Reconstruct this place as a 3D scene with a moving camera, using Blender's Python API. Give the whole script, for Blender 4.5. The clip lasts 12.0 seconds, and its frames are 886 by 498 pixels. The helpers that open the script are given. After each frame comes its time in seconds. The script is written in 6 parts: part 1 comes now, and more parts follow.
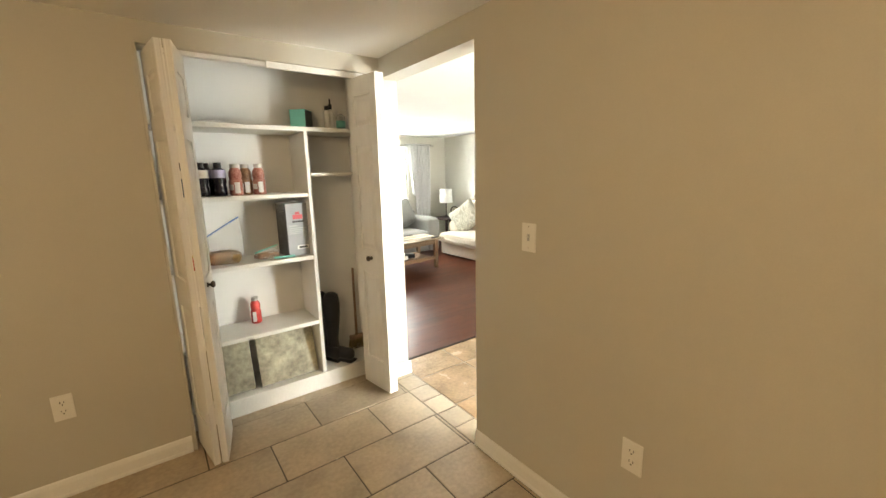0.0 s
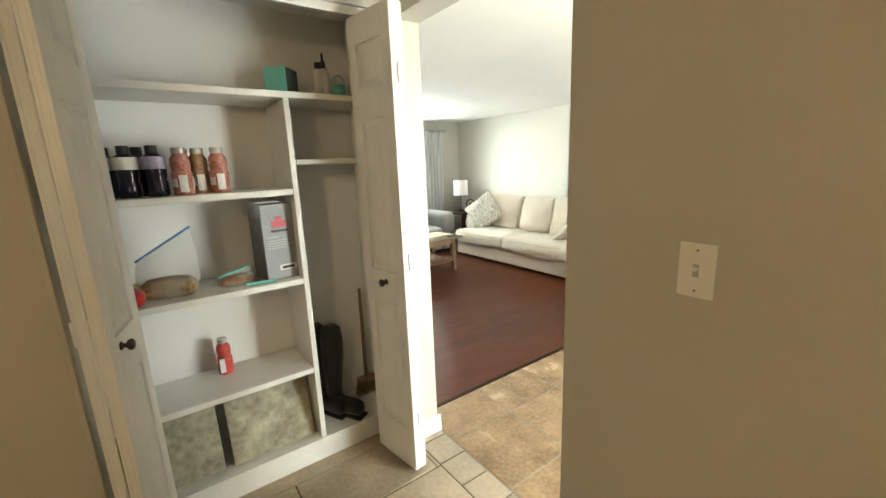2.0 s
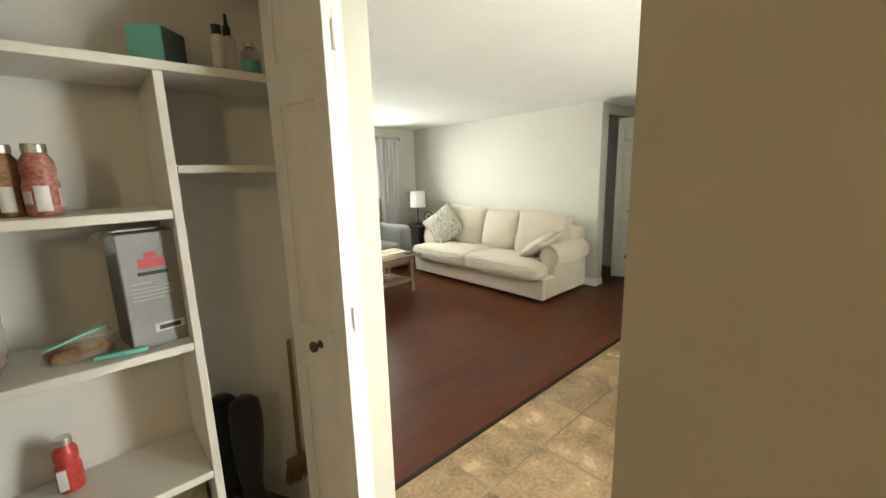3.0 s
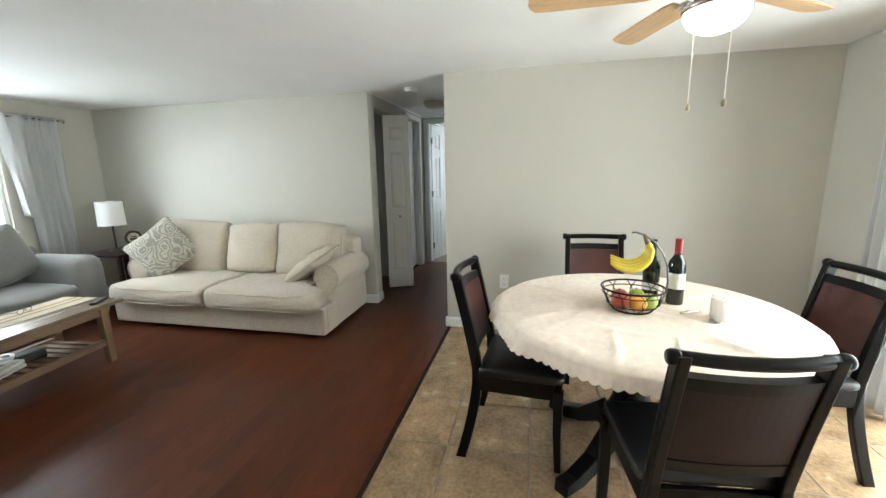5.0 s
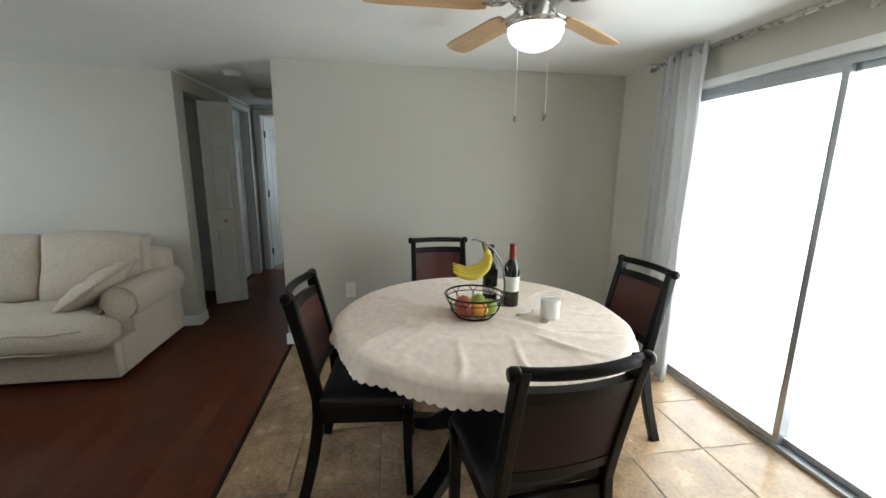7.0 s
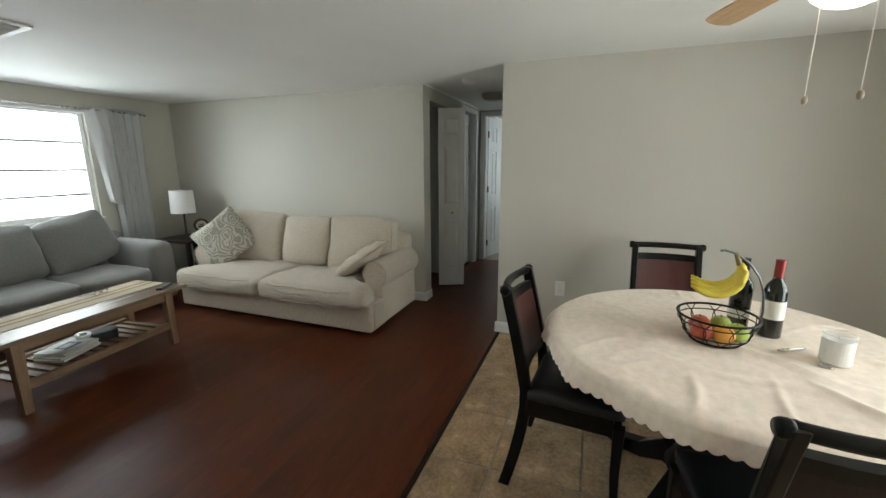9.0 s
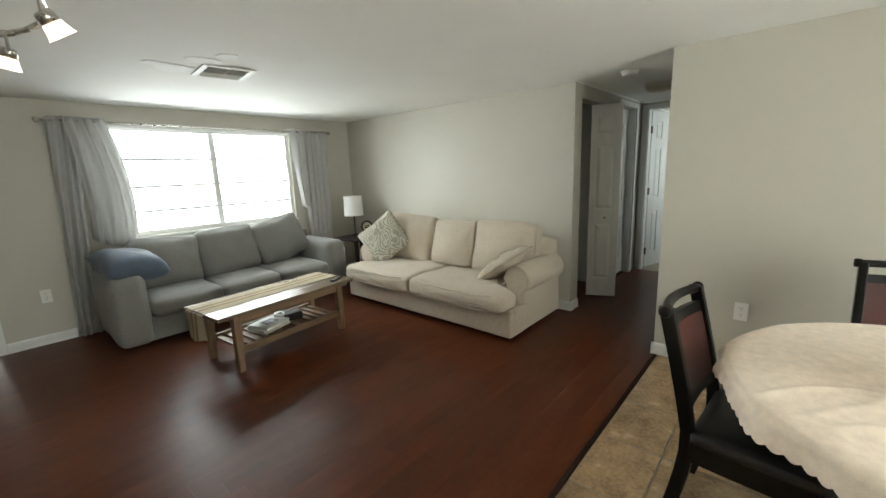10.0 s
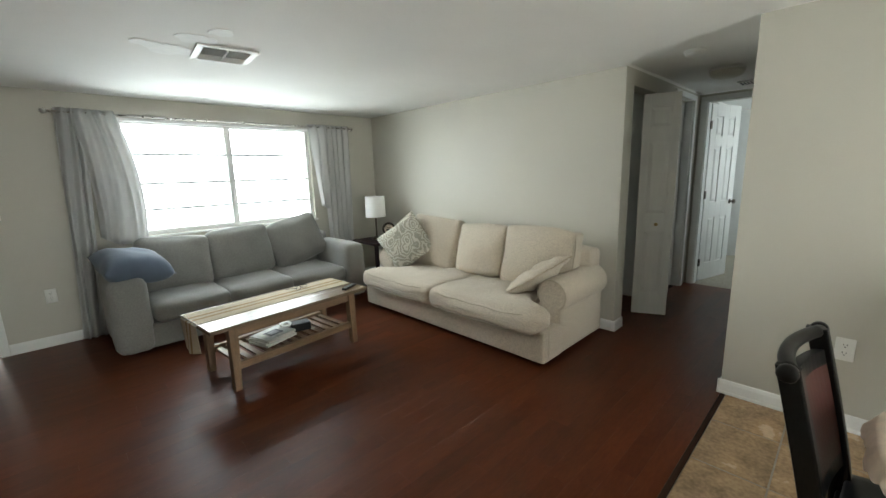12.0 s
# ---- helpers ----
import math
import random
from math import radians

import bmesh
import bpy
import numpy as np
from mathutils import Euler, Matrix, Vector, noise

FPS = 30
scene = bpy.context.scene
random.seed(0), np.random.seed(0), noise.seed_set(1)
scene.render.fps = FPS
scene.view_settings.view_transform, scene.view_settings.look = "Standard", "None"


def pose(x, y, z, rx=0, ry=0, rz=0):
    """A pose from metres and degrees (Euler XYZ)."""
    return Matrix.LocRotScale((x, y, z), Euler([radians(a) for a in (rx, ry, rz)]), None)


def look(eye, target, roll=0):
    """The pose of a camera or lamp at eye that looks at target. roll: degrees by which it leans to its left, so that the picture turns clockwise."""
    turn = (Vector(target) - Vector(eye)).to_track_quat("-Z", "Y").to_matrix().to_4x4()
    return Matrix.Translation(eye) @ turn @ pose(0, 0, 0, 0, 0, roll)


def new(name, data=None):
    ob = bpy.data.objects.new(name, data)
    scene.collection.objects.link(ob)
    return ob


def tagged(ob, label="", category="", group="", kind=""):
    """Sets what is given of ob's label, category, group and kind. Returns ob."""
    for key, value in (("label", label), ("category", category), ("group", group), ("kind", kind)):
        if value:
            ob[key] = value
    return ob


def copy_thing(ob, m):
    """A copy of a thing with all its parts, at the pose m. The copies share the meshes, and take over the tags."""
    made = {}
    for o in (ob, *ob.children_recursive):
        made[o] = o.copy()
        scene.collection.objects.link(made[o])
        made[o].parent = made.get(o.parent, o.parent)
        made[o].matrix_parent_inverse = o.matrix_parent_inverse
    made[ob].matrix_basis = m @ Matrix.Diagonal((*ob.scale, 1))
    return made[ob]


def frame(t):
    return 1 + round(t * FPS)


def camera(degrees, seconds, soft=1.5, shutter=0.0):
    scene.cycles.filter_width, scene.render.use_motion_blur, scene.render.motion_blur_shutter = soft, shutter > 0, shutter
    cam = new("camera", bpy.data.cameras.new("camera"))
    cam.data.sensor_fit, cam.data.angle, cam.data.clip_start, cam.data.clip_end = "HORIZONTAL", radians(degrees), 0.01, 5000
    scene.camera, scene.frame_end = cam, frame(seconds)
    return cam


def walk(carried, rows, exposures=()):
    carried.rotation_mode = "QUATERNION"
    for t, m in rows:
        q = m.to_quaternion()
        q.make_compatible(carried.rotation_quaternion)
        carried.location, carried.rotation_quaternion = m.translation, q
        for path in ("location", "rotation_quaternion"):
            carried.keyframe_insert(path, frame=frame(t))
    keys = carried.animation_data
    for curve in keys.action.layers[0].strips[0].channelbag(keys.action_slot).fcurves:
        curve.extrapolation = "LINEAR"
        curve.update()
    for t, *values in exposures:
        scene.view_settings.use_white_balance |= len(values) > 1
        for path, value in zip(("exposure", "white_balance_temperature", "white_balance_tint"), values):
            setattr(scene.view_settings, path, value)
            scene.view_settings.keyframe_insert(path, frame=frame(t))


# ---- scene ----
cam = camera(95.9, 12.0)
PATH = [
    (0, (0.149, 0.112, 1.432), (1.311, 1.696, 1.055), -1.3),
    (0.5, (0.246, 0.288, 1.424), (1.285, 1.949, 1.027), -0.7),
    (1, (0.299, 0.463, 1.418), (1.386, 2.101, 1.049), -1.1),
    (1.5, (0.36, 0.664, 1.415), (1.52, 2.24, 1.001), -2.1),
    (2, (0.475, 0.858, 1.407), (1.611, 2.45, 0.988), -2.3),
    (2.5, (0.617, 1.082, 1.421), (1.835, 2.619, 1.026), -2.0),
    (4.5, (1.265, 1.814, 1.349), (3.021, 2.687, 0.958), -0.9),
    (5, (1.415, 1.937, 1.358), (3.33, 2.367, 0.978), -1.1),
    (5.5, (1.505, 1.947, 1.359), (3.462, 2.087, 0.968), -0.7),
    (6, (1.537, 1.921, 1.358), (3.491, 1.754, 0.964), 0.5),
    (6.5, (1.572, 1.882, 1.372), (3.507, 1.561, 0.982), 0.8),
    (8.5, (1.599, 1.96, 1.394), (3.535, 2.249, 0.983), -0.3),
    (9, (1.578, 1.961, 1.394), (3.411, 2.645, 0.979), -0.2),
    (9.5, (1.609, 1.958, 1.397), (3.296, 2.95, 0.985), -1.0),
    (10, (1.622, 1.968, 1.406), (3.093, 3.267, 1.018), -2.2),
    (10.5, (1.647, 1.958, 1.4), (2.94, 3.451, 1.082), -2.7),
    (11, (1.725, 2.011, 1.398), (2.969, 3.541, 1.064), -1.8),
    (11.5, (1.829, 2.118, 1.398), (3.147, 3.592, 1.102), -1.1),
    (12, (1.966, 2.208, 1.37), (3.334, 3.619, 0.996), -1.7),
]
walk(cam, [(t, look(eye, target, roll)) for t, eye, target, roll in PATH],
     [(0.0, 1.0, 7600, 12), (0.5, 0.85, 6750, 7), (1.5, 0.70, 6800, 6), (2.5, 0.45, 7600, 7), (4.5, 0.08, 6900, 11), (5.5, -0.24, 6400, 10), (6.5, -0.78, 6400, 12),
      (8.5, -1.08, 6500, 11), (9.5, -0.53, 7100, 10), (10.5, -0.48, 7200, 9), (12.0, -0.50, 6900, 9)])

# ---- world, sun and large lights ----
world = bpy.data.worlds.new("sky")
scene.world = world
world.use_nodes = True
sky = world.node_tree.nodes.new("ShaderNodeTexSky")
sky.sky_type, sky.sun_disc = "NISHITA", False
sky.sun_elevation, sky.sun_rotation = radians(55), radians(176)
world.node_tree.links.new(sky.outputs[0], world.node_tree.nodes["Background"].inputs[0])
world.node_tree.nodes["Background"].inputs[1].default_value = 0.1


def lamp(name, kind, energy, colour, m, **more):
    data = bpy.data.lights.new(name, kind)
    data.energy, data.color = energy, colour
    if "size" in more:
        data.shape, data.size, data.size_y = "RECTANGLE", more["size"][0], more["size"][1]
    if "radius" in more:
        data.shadow_soft_size = more["radius"]
    if "angle" in more:
        data.angle = radians(more["angle"])
    ob = new(name, data)
    ob.matrix_world = m
    return ob


lamp("sun", "SUN", 5.0, (1, 0.95, 0.87), look((0, 0, 20), (1.0, 14.0, 0)), angle=0.5)
lamp("window_daylight", "AREA", 140, (0.80, 0.93, 1.0), look((3.4, 7.42, 1.5), (3.4, 5.0, 0.45)), size=(2.2, 1.5))
lamp("slider_daylight", "AREA", 190, (0.885, 0.975, 0.995), look((3.32, -0.75, 1.05), (3.5, 3.0, 1.05)), size=(3.1, 2.3))
lamp("bedroom_daylight", "AREA", 24, (0.72, 0.9, 1.0), look((8.4, 1.75, 1.4), (8.4, 5, 1.4)), size=(0.9, 1.1))
lamp("kitchen_bulb", "POINT", 22, (1.0, 0.77, 0.49), pose(-0.8, 0.15, 1.96), radius=0.09)
lamp("fan_bulb", "POINT", 9, (1.0, 0.82, 0.58), pose(3.21, 1.29, 1.885), radius=0.04)

# ---- materials ----


def links(nt, *pairs):
    for a, b in pairs:
        nt.links.new(a, b)


def mat(name, col, rough=0.5, metal=0.0, var=0.10, scale=6.0, fine=90.0, bump=0.15, stretch=(1, 1, 1), per_piece=0.0,
        depth=0.002, spec=0.5, col2=None, sheen=0.0, rvar=0.08, island=False):
    m = bpy.data.materials.new(name)
    m.use_nodes = True
    nt = m.node_tree
    b = nt.nodes["Principled BSDF"]
    N = nt.nodes.new
    tc, mp = N("ShaderNodeTexCoord"), N("ShaderNodeMapping")
    mp.inputs["Scale"].default_value = stretch
    links(nt, (tc.outputs["Object"], mp.inputs[0]))
    oi = N("ShaderNodeObjectInfo")
    if per_piece:
        add = N("ShaderNodeVectorMath")
        add.operation = "MULTIPLY_ADD"
        add.inputs[1].default_value = (1, 1, 1)
        comb = N("ShaderNodeCombineXYZ")
        mul = N("ShaderNodeMath")
        mul.operation, mul.inputs[1].default_value = "MULTIPLY", 37.0
        links(nt, (oi.outputs["Random"], mul.inputs[0]), (mul.outputs[0], comb.inputs[0]), (mul.outputs[0], comb.inputs[1]),
              (mp.outputs[0], add.inputs[0]), (comb.outputs[0], add.inputs[2]))
        vec = add.outputs[0]
    else:
        vec = mp.outputs[0]
    big, small = N("ShaderNodeTexNoise"), N("ShaderNodeTexNoise")
    big.inputs["Scale"].default_value, big.inputs["Detail"].default_value = scale, 4
    small.inputs["Scale"].default_value, small.inputs["Detail"].default_value = fine, 3
    links(nt, (vec, big.inputs["Vector"]), (vec, small.inputs["Vector"]))
    sm = N("ShaderNodeMath")
    sm.operation = "MULTIPLY_ADD"
    sm.inputs[1].default_value = 0.4
    half = N("ShaderNodeMath")
    half.operation, half.inputs[1].default_value = "MULTIPLY", 0.6
    links(nt, (big.outputs[0], half.inputs[0]), (small.outputs[0], sm.inputs[0]), (half.outputs[0], sm.inputs[2]))
    mix = N("ShaderNodeMix")
    mix.data_type = "RGBA"
    c2 = col2 or [min(1, c * (1 + var)) for c in col]
    c1 = [c * (1 - var) for c in col]
    mix.inputs["A"].default_value, mix.inputs["B"].default_value = (*c1, 1), (*c2, 1)
    ramp = N("ShaderNodeMapRange")
    ramp.inputs["From Min"].default_value, ramp.inputs["From Max"].default_value = 0.35, 0.65
    links(nt, (sm.outputs[0], ramp.inputs[0]), (ramp.outputs[0], mix.inputs["Factor"]))
    out = mix.outputs["Result"]
    if per_piece:
        hsv = N("ShaderNodeHueSaturation")
        mr = N("ShaderNodeMapRange")
        mr.inputs["To Min"].default_value, mr.inputs["To Max"].default_value = 1 - per_piece, 1 + per_piece
        src = oi.outputs["Random"]
        if island:
            src = N("ShaderNodeNewGeometry").outputs["Random Per Island"]
        links(nt, (src, mr.inputs[0]), (mr.outputs[0], hsv.inputs["Value"]), (out, hsv.inputs["Color"]))
        out = hsv.outputs[0]
    links(nt, (out, b.inputs["Base Color"]))
    rr = N("ShaderNodeMapRange")
    rr.inputs["To Min"].default_value, rr.inputs["To Max"].default_value = max(0, rough - rvar), min(1, rough + rvar)
    links(nt, (big.outputs[0], rr.inputs[0]), (rr.outputs[0], b.inputs["Roughness"]))
    b.inputs["Metallic"].default_value = metal
    b.inputs["Specular IOR Level"].default_value = spec
    if sheen:
        b.inputs["Sheen Weight"].default_value = sheen
    if bump:
        bp = N("ShaderNodeBump")
        bp.inputs["Strength"].default_value, bp.inputs["Distance"].default_value = bump, depth
        links(nt, (sm.outputs[0], bp.inputs["Height"]), (bp.outputs[0], b.inputs["Normal"]))
    return m


def glass(name, col=(1, 1, 1), rough=0.0, ior=1.45):
    m = bpy.data.materials.new(name)
    m.use_nodes = True
    b = m.node_tree.nodes["Principled BSDF"]
    b.inputs["Base Color"].default_value = (*col, 1)
    b.inputs["Transmission Weight"].default_value = 1
    b.inputs["Roughness"].default_value = rough
    b.inputs["IOR"].default_value = ior
    return m


def film_mat(name, col, cover):
    """A thin clear film with a soft sheen."""
    m = mat(name, col, 0.18, var=0.04, scale=20, fine=60, bump=0.6, depth=0.004)
    m.node_tree.nodes["Principled BSDF"].inputs["Alpha"].default_value = cover
    return m


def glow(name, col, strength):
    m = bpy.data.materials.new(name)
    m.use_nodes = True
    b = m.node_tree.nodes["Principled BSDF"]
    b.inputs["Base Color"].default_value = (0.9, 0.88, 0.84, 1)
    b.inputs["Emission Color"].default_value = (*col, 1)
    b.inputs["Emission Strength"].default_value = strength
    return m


def cloth_mat(name, col, thin):
    """A woven cloth that lets some light through."""
    m = mat(name, col, 0.9, var=0.06, scale=3, fine=420, bump=0.4, stretch=(1, 1, 0.15), spec=0.15)
    nt = m.node_tree
    b, o = nt.nodes["Principled BSDF"], nt.nodes["Material Output"]
    tr, mx = nt.nodes.new("ShaderNodeBsdfTranslucent"), nt.nodes.new("ShaderNodeMixShader")
    tr.inputs[0].default_value = (*col, 1)
    mx.inputs[0].default_value = thin
    links(nt, (b.outputs[0], mx.inputs[1]), (tr.outputs[0], mx.inputs[2]), (mx.outputs[0], o.inputs[0]))
    return m


def swirl_mat(name, dark, pale):
    """A cloth printed with swirls."""
    m = mat(name, dark, 0.9, var=0.1, scale=20, fine=260, bump=0.4, spec=0.2)
    nt = m.node_tree
    tc, vo, mx = nt.nodes.new("ShaderNodeTexCoord"), nt.nodes.new("ShaderNodeTexVoronoi"), nt.nodes.new("ShaderNodeMix")
    nz, bend = nt.nodes.new("ShaderNodeTexNoise"), nt.nodes.new("ShaderNodeVectorMath")
    nz.inputs["Scale"].default_value = 9.0
    bend.operation, bend.inputs[1].default_value = "MULTIPLY_ADD", (0.10, 0.10, 0.10)
    vo.inputs["Scale"].default_value = 7.0
    turns, wave = nt.nodes.new("ShaderNodeMath"), nt.nodes.new("ShaderNodeMath")
    turns.operation, turns.inputs[1].default_value = "MULTIPLY", 34.0
    wave.operation = "SINE"
    mx.data_type = "RGBA"
    mx.inputs["A"].default_value, mx.inputs["B"].default_value = (*dark, 1), (*pale, 1)
    rp = nt.nodes.new("ShaderNodeMapRange")
    rp.inputs["From Min"].default_value, rp.inputs["From Max"].default_value = -0.3, 0.4
    links(nt, (tc.outputs["Object"], nz.inputs["Vector"]), (nz.outputs["Color"], bend.inputs[0]), (tc.outputs["Object"], bend.inputs[2]), (bend.outputs[0], vo.inputs["Vector"]),
          (vo.outputs["Distance"], turns.inputs[0]), (turns.outputs[0], wave.inputs[0]), (wave.outputs[0], rp.inputs[0]), (rp.outputs[0], mx.inputs["Factor"]),
          (mx.outputs["Result"], nt.nodes["Principled BSDF"].inputs["Base Color"]))
    return m


M = {
    "wall": mat("wall_paint", (0.525, 0.50, 0.435), 0.55, var=0.03, scale=1.5, fine=260, bump=0.12, depth=0.0012),
    "white_wall": mat("white_paint", (0.78, 0.78, 0.76), 0.5, var=0.03, scale=2, fine=200, bump=0.1, depth=0.001),
    "ceiling": mat("ceiling_paint", (0.84, 0.83, 0.80), 0.8, var=0.03, scale=2, fine=140, bump=0.3, depth=0.002),
    "patch": mat("ceiling_patch_plaster", (0.90, 0.90, 0.88), 0.7, var=0.04, scale=14, fine=200, bump=0.4),
    "trim": mat("white_gloss_trim", (0.80, 0.80, 0.78), 0.32, var=0.03, scale=5, fine=80, bump=0.05),
    "door": mat("white_door_paint", (0.79, 0.785, 0.76), 0.38, var=0.04, scale=4, fine=120, bump=0.12, stretch=(6, 6, 1), depth=0.0008),
    "grey_door": mat("pale_grey_door_paint", (0.62, 0.63, 0.64), 0.4, var=0.03, scale=5, fine=120, bump=0.06),
    "shelf": mat("shelf_paint", (0.76, 0.76, 0.73), 0.42, var=0.05, scale=7, fine=90, bump=0.1),
    "entry_tile": mat("entry_tile", (0.42, 0.34, 0.25), 0.36, var=0.20, scale=5, fine=45, bump=0.25, per_piece=0.10),
    "dining_tile": mat("dining_tile", (0.37, 0.245, 0.14), 0.25, var=0.38, scale=7, fine=50, bump=0.5, per_piece=0.15),
    "grout_dark": mat("dark_grout", (0.10, 0.085, 0.065), 0.9, var=0.2, scale=20, fine=200),
    "grout_light": mat("sand_grout", (0.29, 0.24, 0.18), 0.9, var=0.2, scale=20, fine=200),
    "plank": mat("cherry_laminate", (0.092, 0.0235, 0.0088), 0.315, var=0.22, scale=3.2, fine=18, bump=0, stretch=(1, 4, 1), per_piece=0.16, spec=0.16, rvar=0.01),
    "underlay": mat("dark_underlay", (0.02, 0.012, 0.009), 0.9),
    "threshold": mat("dark_threshold_strip", (0.030, 0.014, 0.008), 0.75, var=0.3, spec=0.15, stretch=(0.6, 5, 1)),
    "cream": mat("cream_chenille", (0.56, 0.485, 0.39), 0.92, var=0.22, scale=120, fine=300, bump=1.0, depth=0.006, sheen=0.25, spec=0.2),
    "cream_dark": mat("cream_piping", (0.50, 0.44, 0.35), 0.92, var=0.1, fine=300, bump=0.4, spec=0.2),
    "greysofa": mat("grey_brown_microsuede", (0.23, 0.225, 0.215), 0.95, var=0.12, scale=90, fine=300, bump=0.4, sheen=0.4, spec=0.15),
    "navy": mat("slate_blue_cushion_cloth", (0.11, 0.14, 0.19), 0.95, var=0.15, scale=6, fine=320, bump=0.5, sheen=0.3, spec=0.15),
    "curtain": cloth_mat("grey_curtain_cloth", (0.66, 0.655, 0.645), 0.34),
    "black_wood": mat("black_lacquered_wood", (0.005, 0.0045, 0.0045), 0.32, var=0.4, spec=0.22, scale=6, fine=70, bump=0.06, stretch=(4, 4, 0.7)),
    "chair_panel": mat("dark_red_leather_panel", (0.065, 0.014, 0.010), 0.42, var=0.35, scale=5, fine=160, bump=0.25),
    "chair_back_cloth": mat("dark_brown_leather", (0.026, 0.012, 0.012), 0.55, var=0.3, scale=5, fine=160, bump=0.3, spec=0.25),
    "black_leather": mat("black_leather", (0.007, 0.007, 0.008), 0.45, var=0.3, scale=6, fine=180, bump=0.35),
    "cloth": mat("ivory_damask_cloth", (0.82, 0.70, 0.585), 0.85, var=0.11, scale=30, fine=350, bump=0.35, spec=0.25, sheen=0.2),
    "oak": mat("light_oak", (0.23, 0.145, 0.085), 0.42, var=0.3, scale=5, fine=60, bump=0.12, stretch=(0.6, 6, 6)),
    "oak_up": mat("light_oak_upright", (0.23, 0.145, 0.085), 0.42, var=0.3, scale=5, fine=60, bump=0.12, stretch=(6, 6, 0.6)),
    "oak_top": mat("grey_oak_tabletop", (0.22, 0.165, 0.115), 0.25, var=0.25, scale=5, fine=60, bump=0.08, stretch=(0.6, 6, 6)),
    "runner": mat("natural_runner_weave", (0.50, 0.425, 0.32), 0.95, var=0.1, scale=10, fine=260, bump=0.6, spec=0.15),
    "runner_dark": mat("brown_runner_stripe", (0.30, 0.20, 0.10), 0.95, var=0.15, scale=10, fine=260, bump=0.6, spec=0.15),
    "plastic_white": mat("white_plastic", (0.78, 0.77, 0.73), 0.3, var=0.02, bump=0.02),
    "slot": mat("dark_slot", (0.03, 0.03, 0.03), 0.6, bump=0),
    "black_plastic": mat("black_plastic", (0.012, 0.012, 0.014), 0.35, var=0.2, bump=0.04),
    "nickel": mat("brushed_nickel", (0.62, 0.60, 0.57), 0.28, 1.0, var=0.06, scale=30, fine=200, bump=0.04),
    "bronze": mat("aged_bronze", (0.09, 0.075, 0.06), 0.4, 0.9, var=0.3, scale=40, fine=200, bump=0.15),
    "brass": mat("worn_brass", (0.55, 0.42, 0.22), 0.3, 1.0, var=0.1, bump=0.05),
    "aluminium": mat("grey_aluminium", (0.48, 0.50, 0.52), 0.38, 0.8, var=0.06, scale=20, bump=0.05),
    "blade": mat("maple_fan_blade", (0.56, 0.36, 0.19), 0.4, var=0.2, scale=5, fine=50, bump=0.05, stretch=(0.7, 7, 7)),
    "blade_dark": mat("dark_blade_underside", (0.20, 0.10, 0.06), 0.4, var=0.2, scale=5, fine=50, stretch=(0.7, 7, 7)),
    "wire": mat("black_wire", (0.02, 0.016, 0.013), 0.4, 0.6, var=0.3, bump=0.1),
    "hook_steel": mat("dark_grey_steel", (0.16, 0.165, 0.17), 0.35, 0.8, var=0.1, bump=0.05),
    "banana": mat("banana_peel", (0.74, 0.50, 0.04), 0.5, var=0.12, scale=20, fine=120, bump=0.1, col2=(0.66, 0.56, 0.07)),
    "stem": mat("brown_stem", (0.16, 0.12, 0.05), 0.8, var=0.3, scale=30),
    "apple_red": mat("red_apple_skin", (0.45, 0.05, 0.035), 0.35, var=0.3, scale=18, bump=0.04, col2=(0.50, 0.12, 0.05)),
    "orange": mat("orange_peel", (0.78, 0.36, 0.06), 0.45, var=0.1, scale=15, fine=300, bump=0.3),
    "apple_green": mat("green_apple_skin", (0.36, 0.46, 0.09), 0.35, var=0.15, scale=18, bump=0.04),
    "wine_glass": mat("dark_bottle_glass", (0.008, 0.012, 0.008), 0.08, var=0.2, bump=0.0, spec=0.7),
    "label": mat("paper_label", (0.74, 0.72, 0.66), 0.6, var=0.08, scale=40, bump=0.05),
    "label_lilac": mat("lilac_label", (0.45, 0.42, 0.58), 0.5, var=0.1, scale=40, bump=0.05),
    "foil_red": mat("red_foil", (0.24, 0.02, 0.022), 0.35, 0.3, var=0.1, bump=0.1),
    "foil_black": mat("black_foil", (0.015, 0.015, 0.02), 0.35, 0.2, bump=0.1),
    "wax": mat("white_wax", (0.80, 0.78, 0.74), 0.6, var=0.04, bump=0.05),
    "clear": glass("clear_glass"),
    "pane": glass("window_glass", (0.97, 0.99, 0.99), 0.0, 1.1),
    "poly": film_mat("clear_plastic_film", (0.86, 0.89, 0.90), 0.11),
    "zip_blue": mat("blue_zip_strip", (0.02, 0.13, 0.42), 0.4, bump=0.05),
    "teal": mat("teal_card", (0.16, 0.52, 0.46), 0.55, var=0.06, bump=0.05),
    "teal_dark": mat("dark_card_side", (0.07, 0.09, 0.09), 0.5, var=0.2, bump=0.05),
    "grain": mat("oat_grain", (0.30, 0.185, 0.075), 0.9, var=0.6, scale=60, fine=300, bump=1.0, depth=0.004),
    "nuts": mat("brown_nuts", (0.20, 0.11, 0.06), 0.8, var=0.5, scale=60, fine=200, bump=1.0, depth=0.004),
    "red_pack": mat("red_snack_film", (0.50, 0.03, 0.03), 0.3, var=0.25, scale=30, bump=0.3),
    "yellow_pack": mat("yellow_film", (0.65, 0.48, 0.10), 0.4, var=0.2, scale=30, bump=0.3),
    "box_grey": mat("grey_printed_card", (0.26, 0.27, 0.29), 0.45, var=0.08, scale=10, bump=0.05),
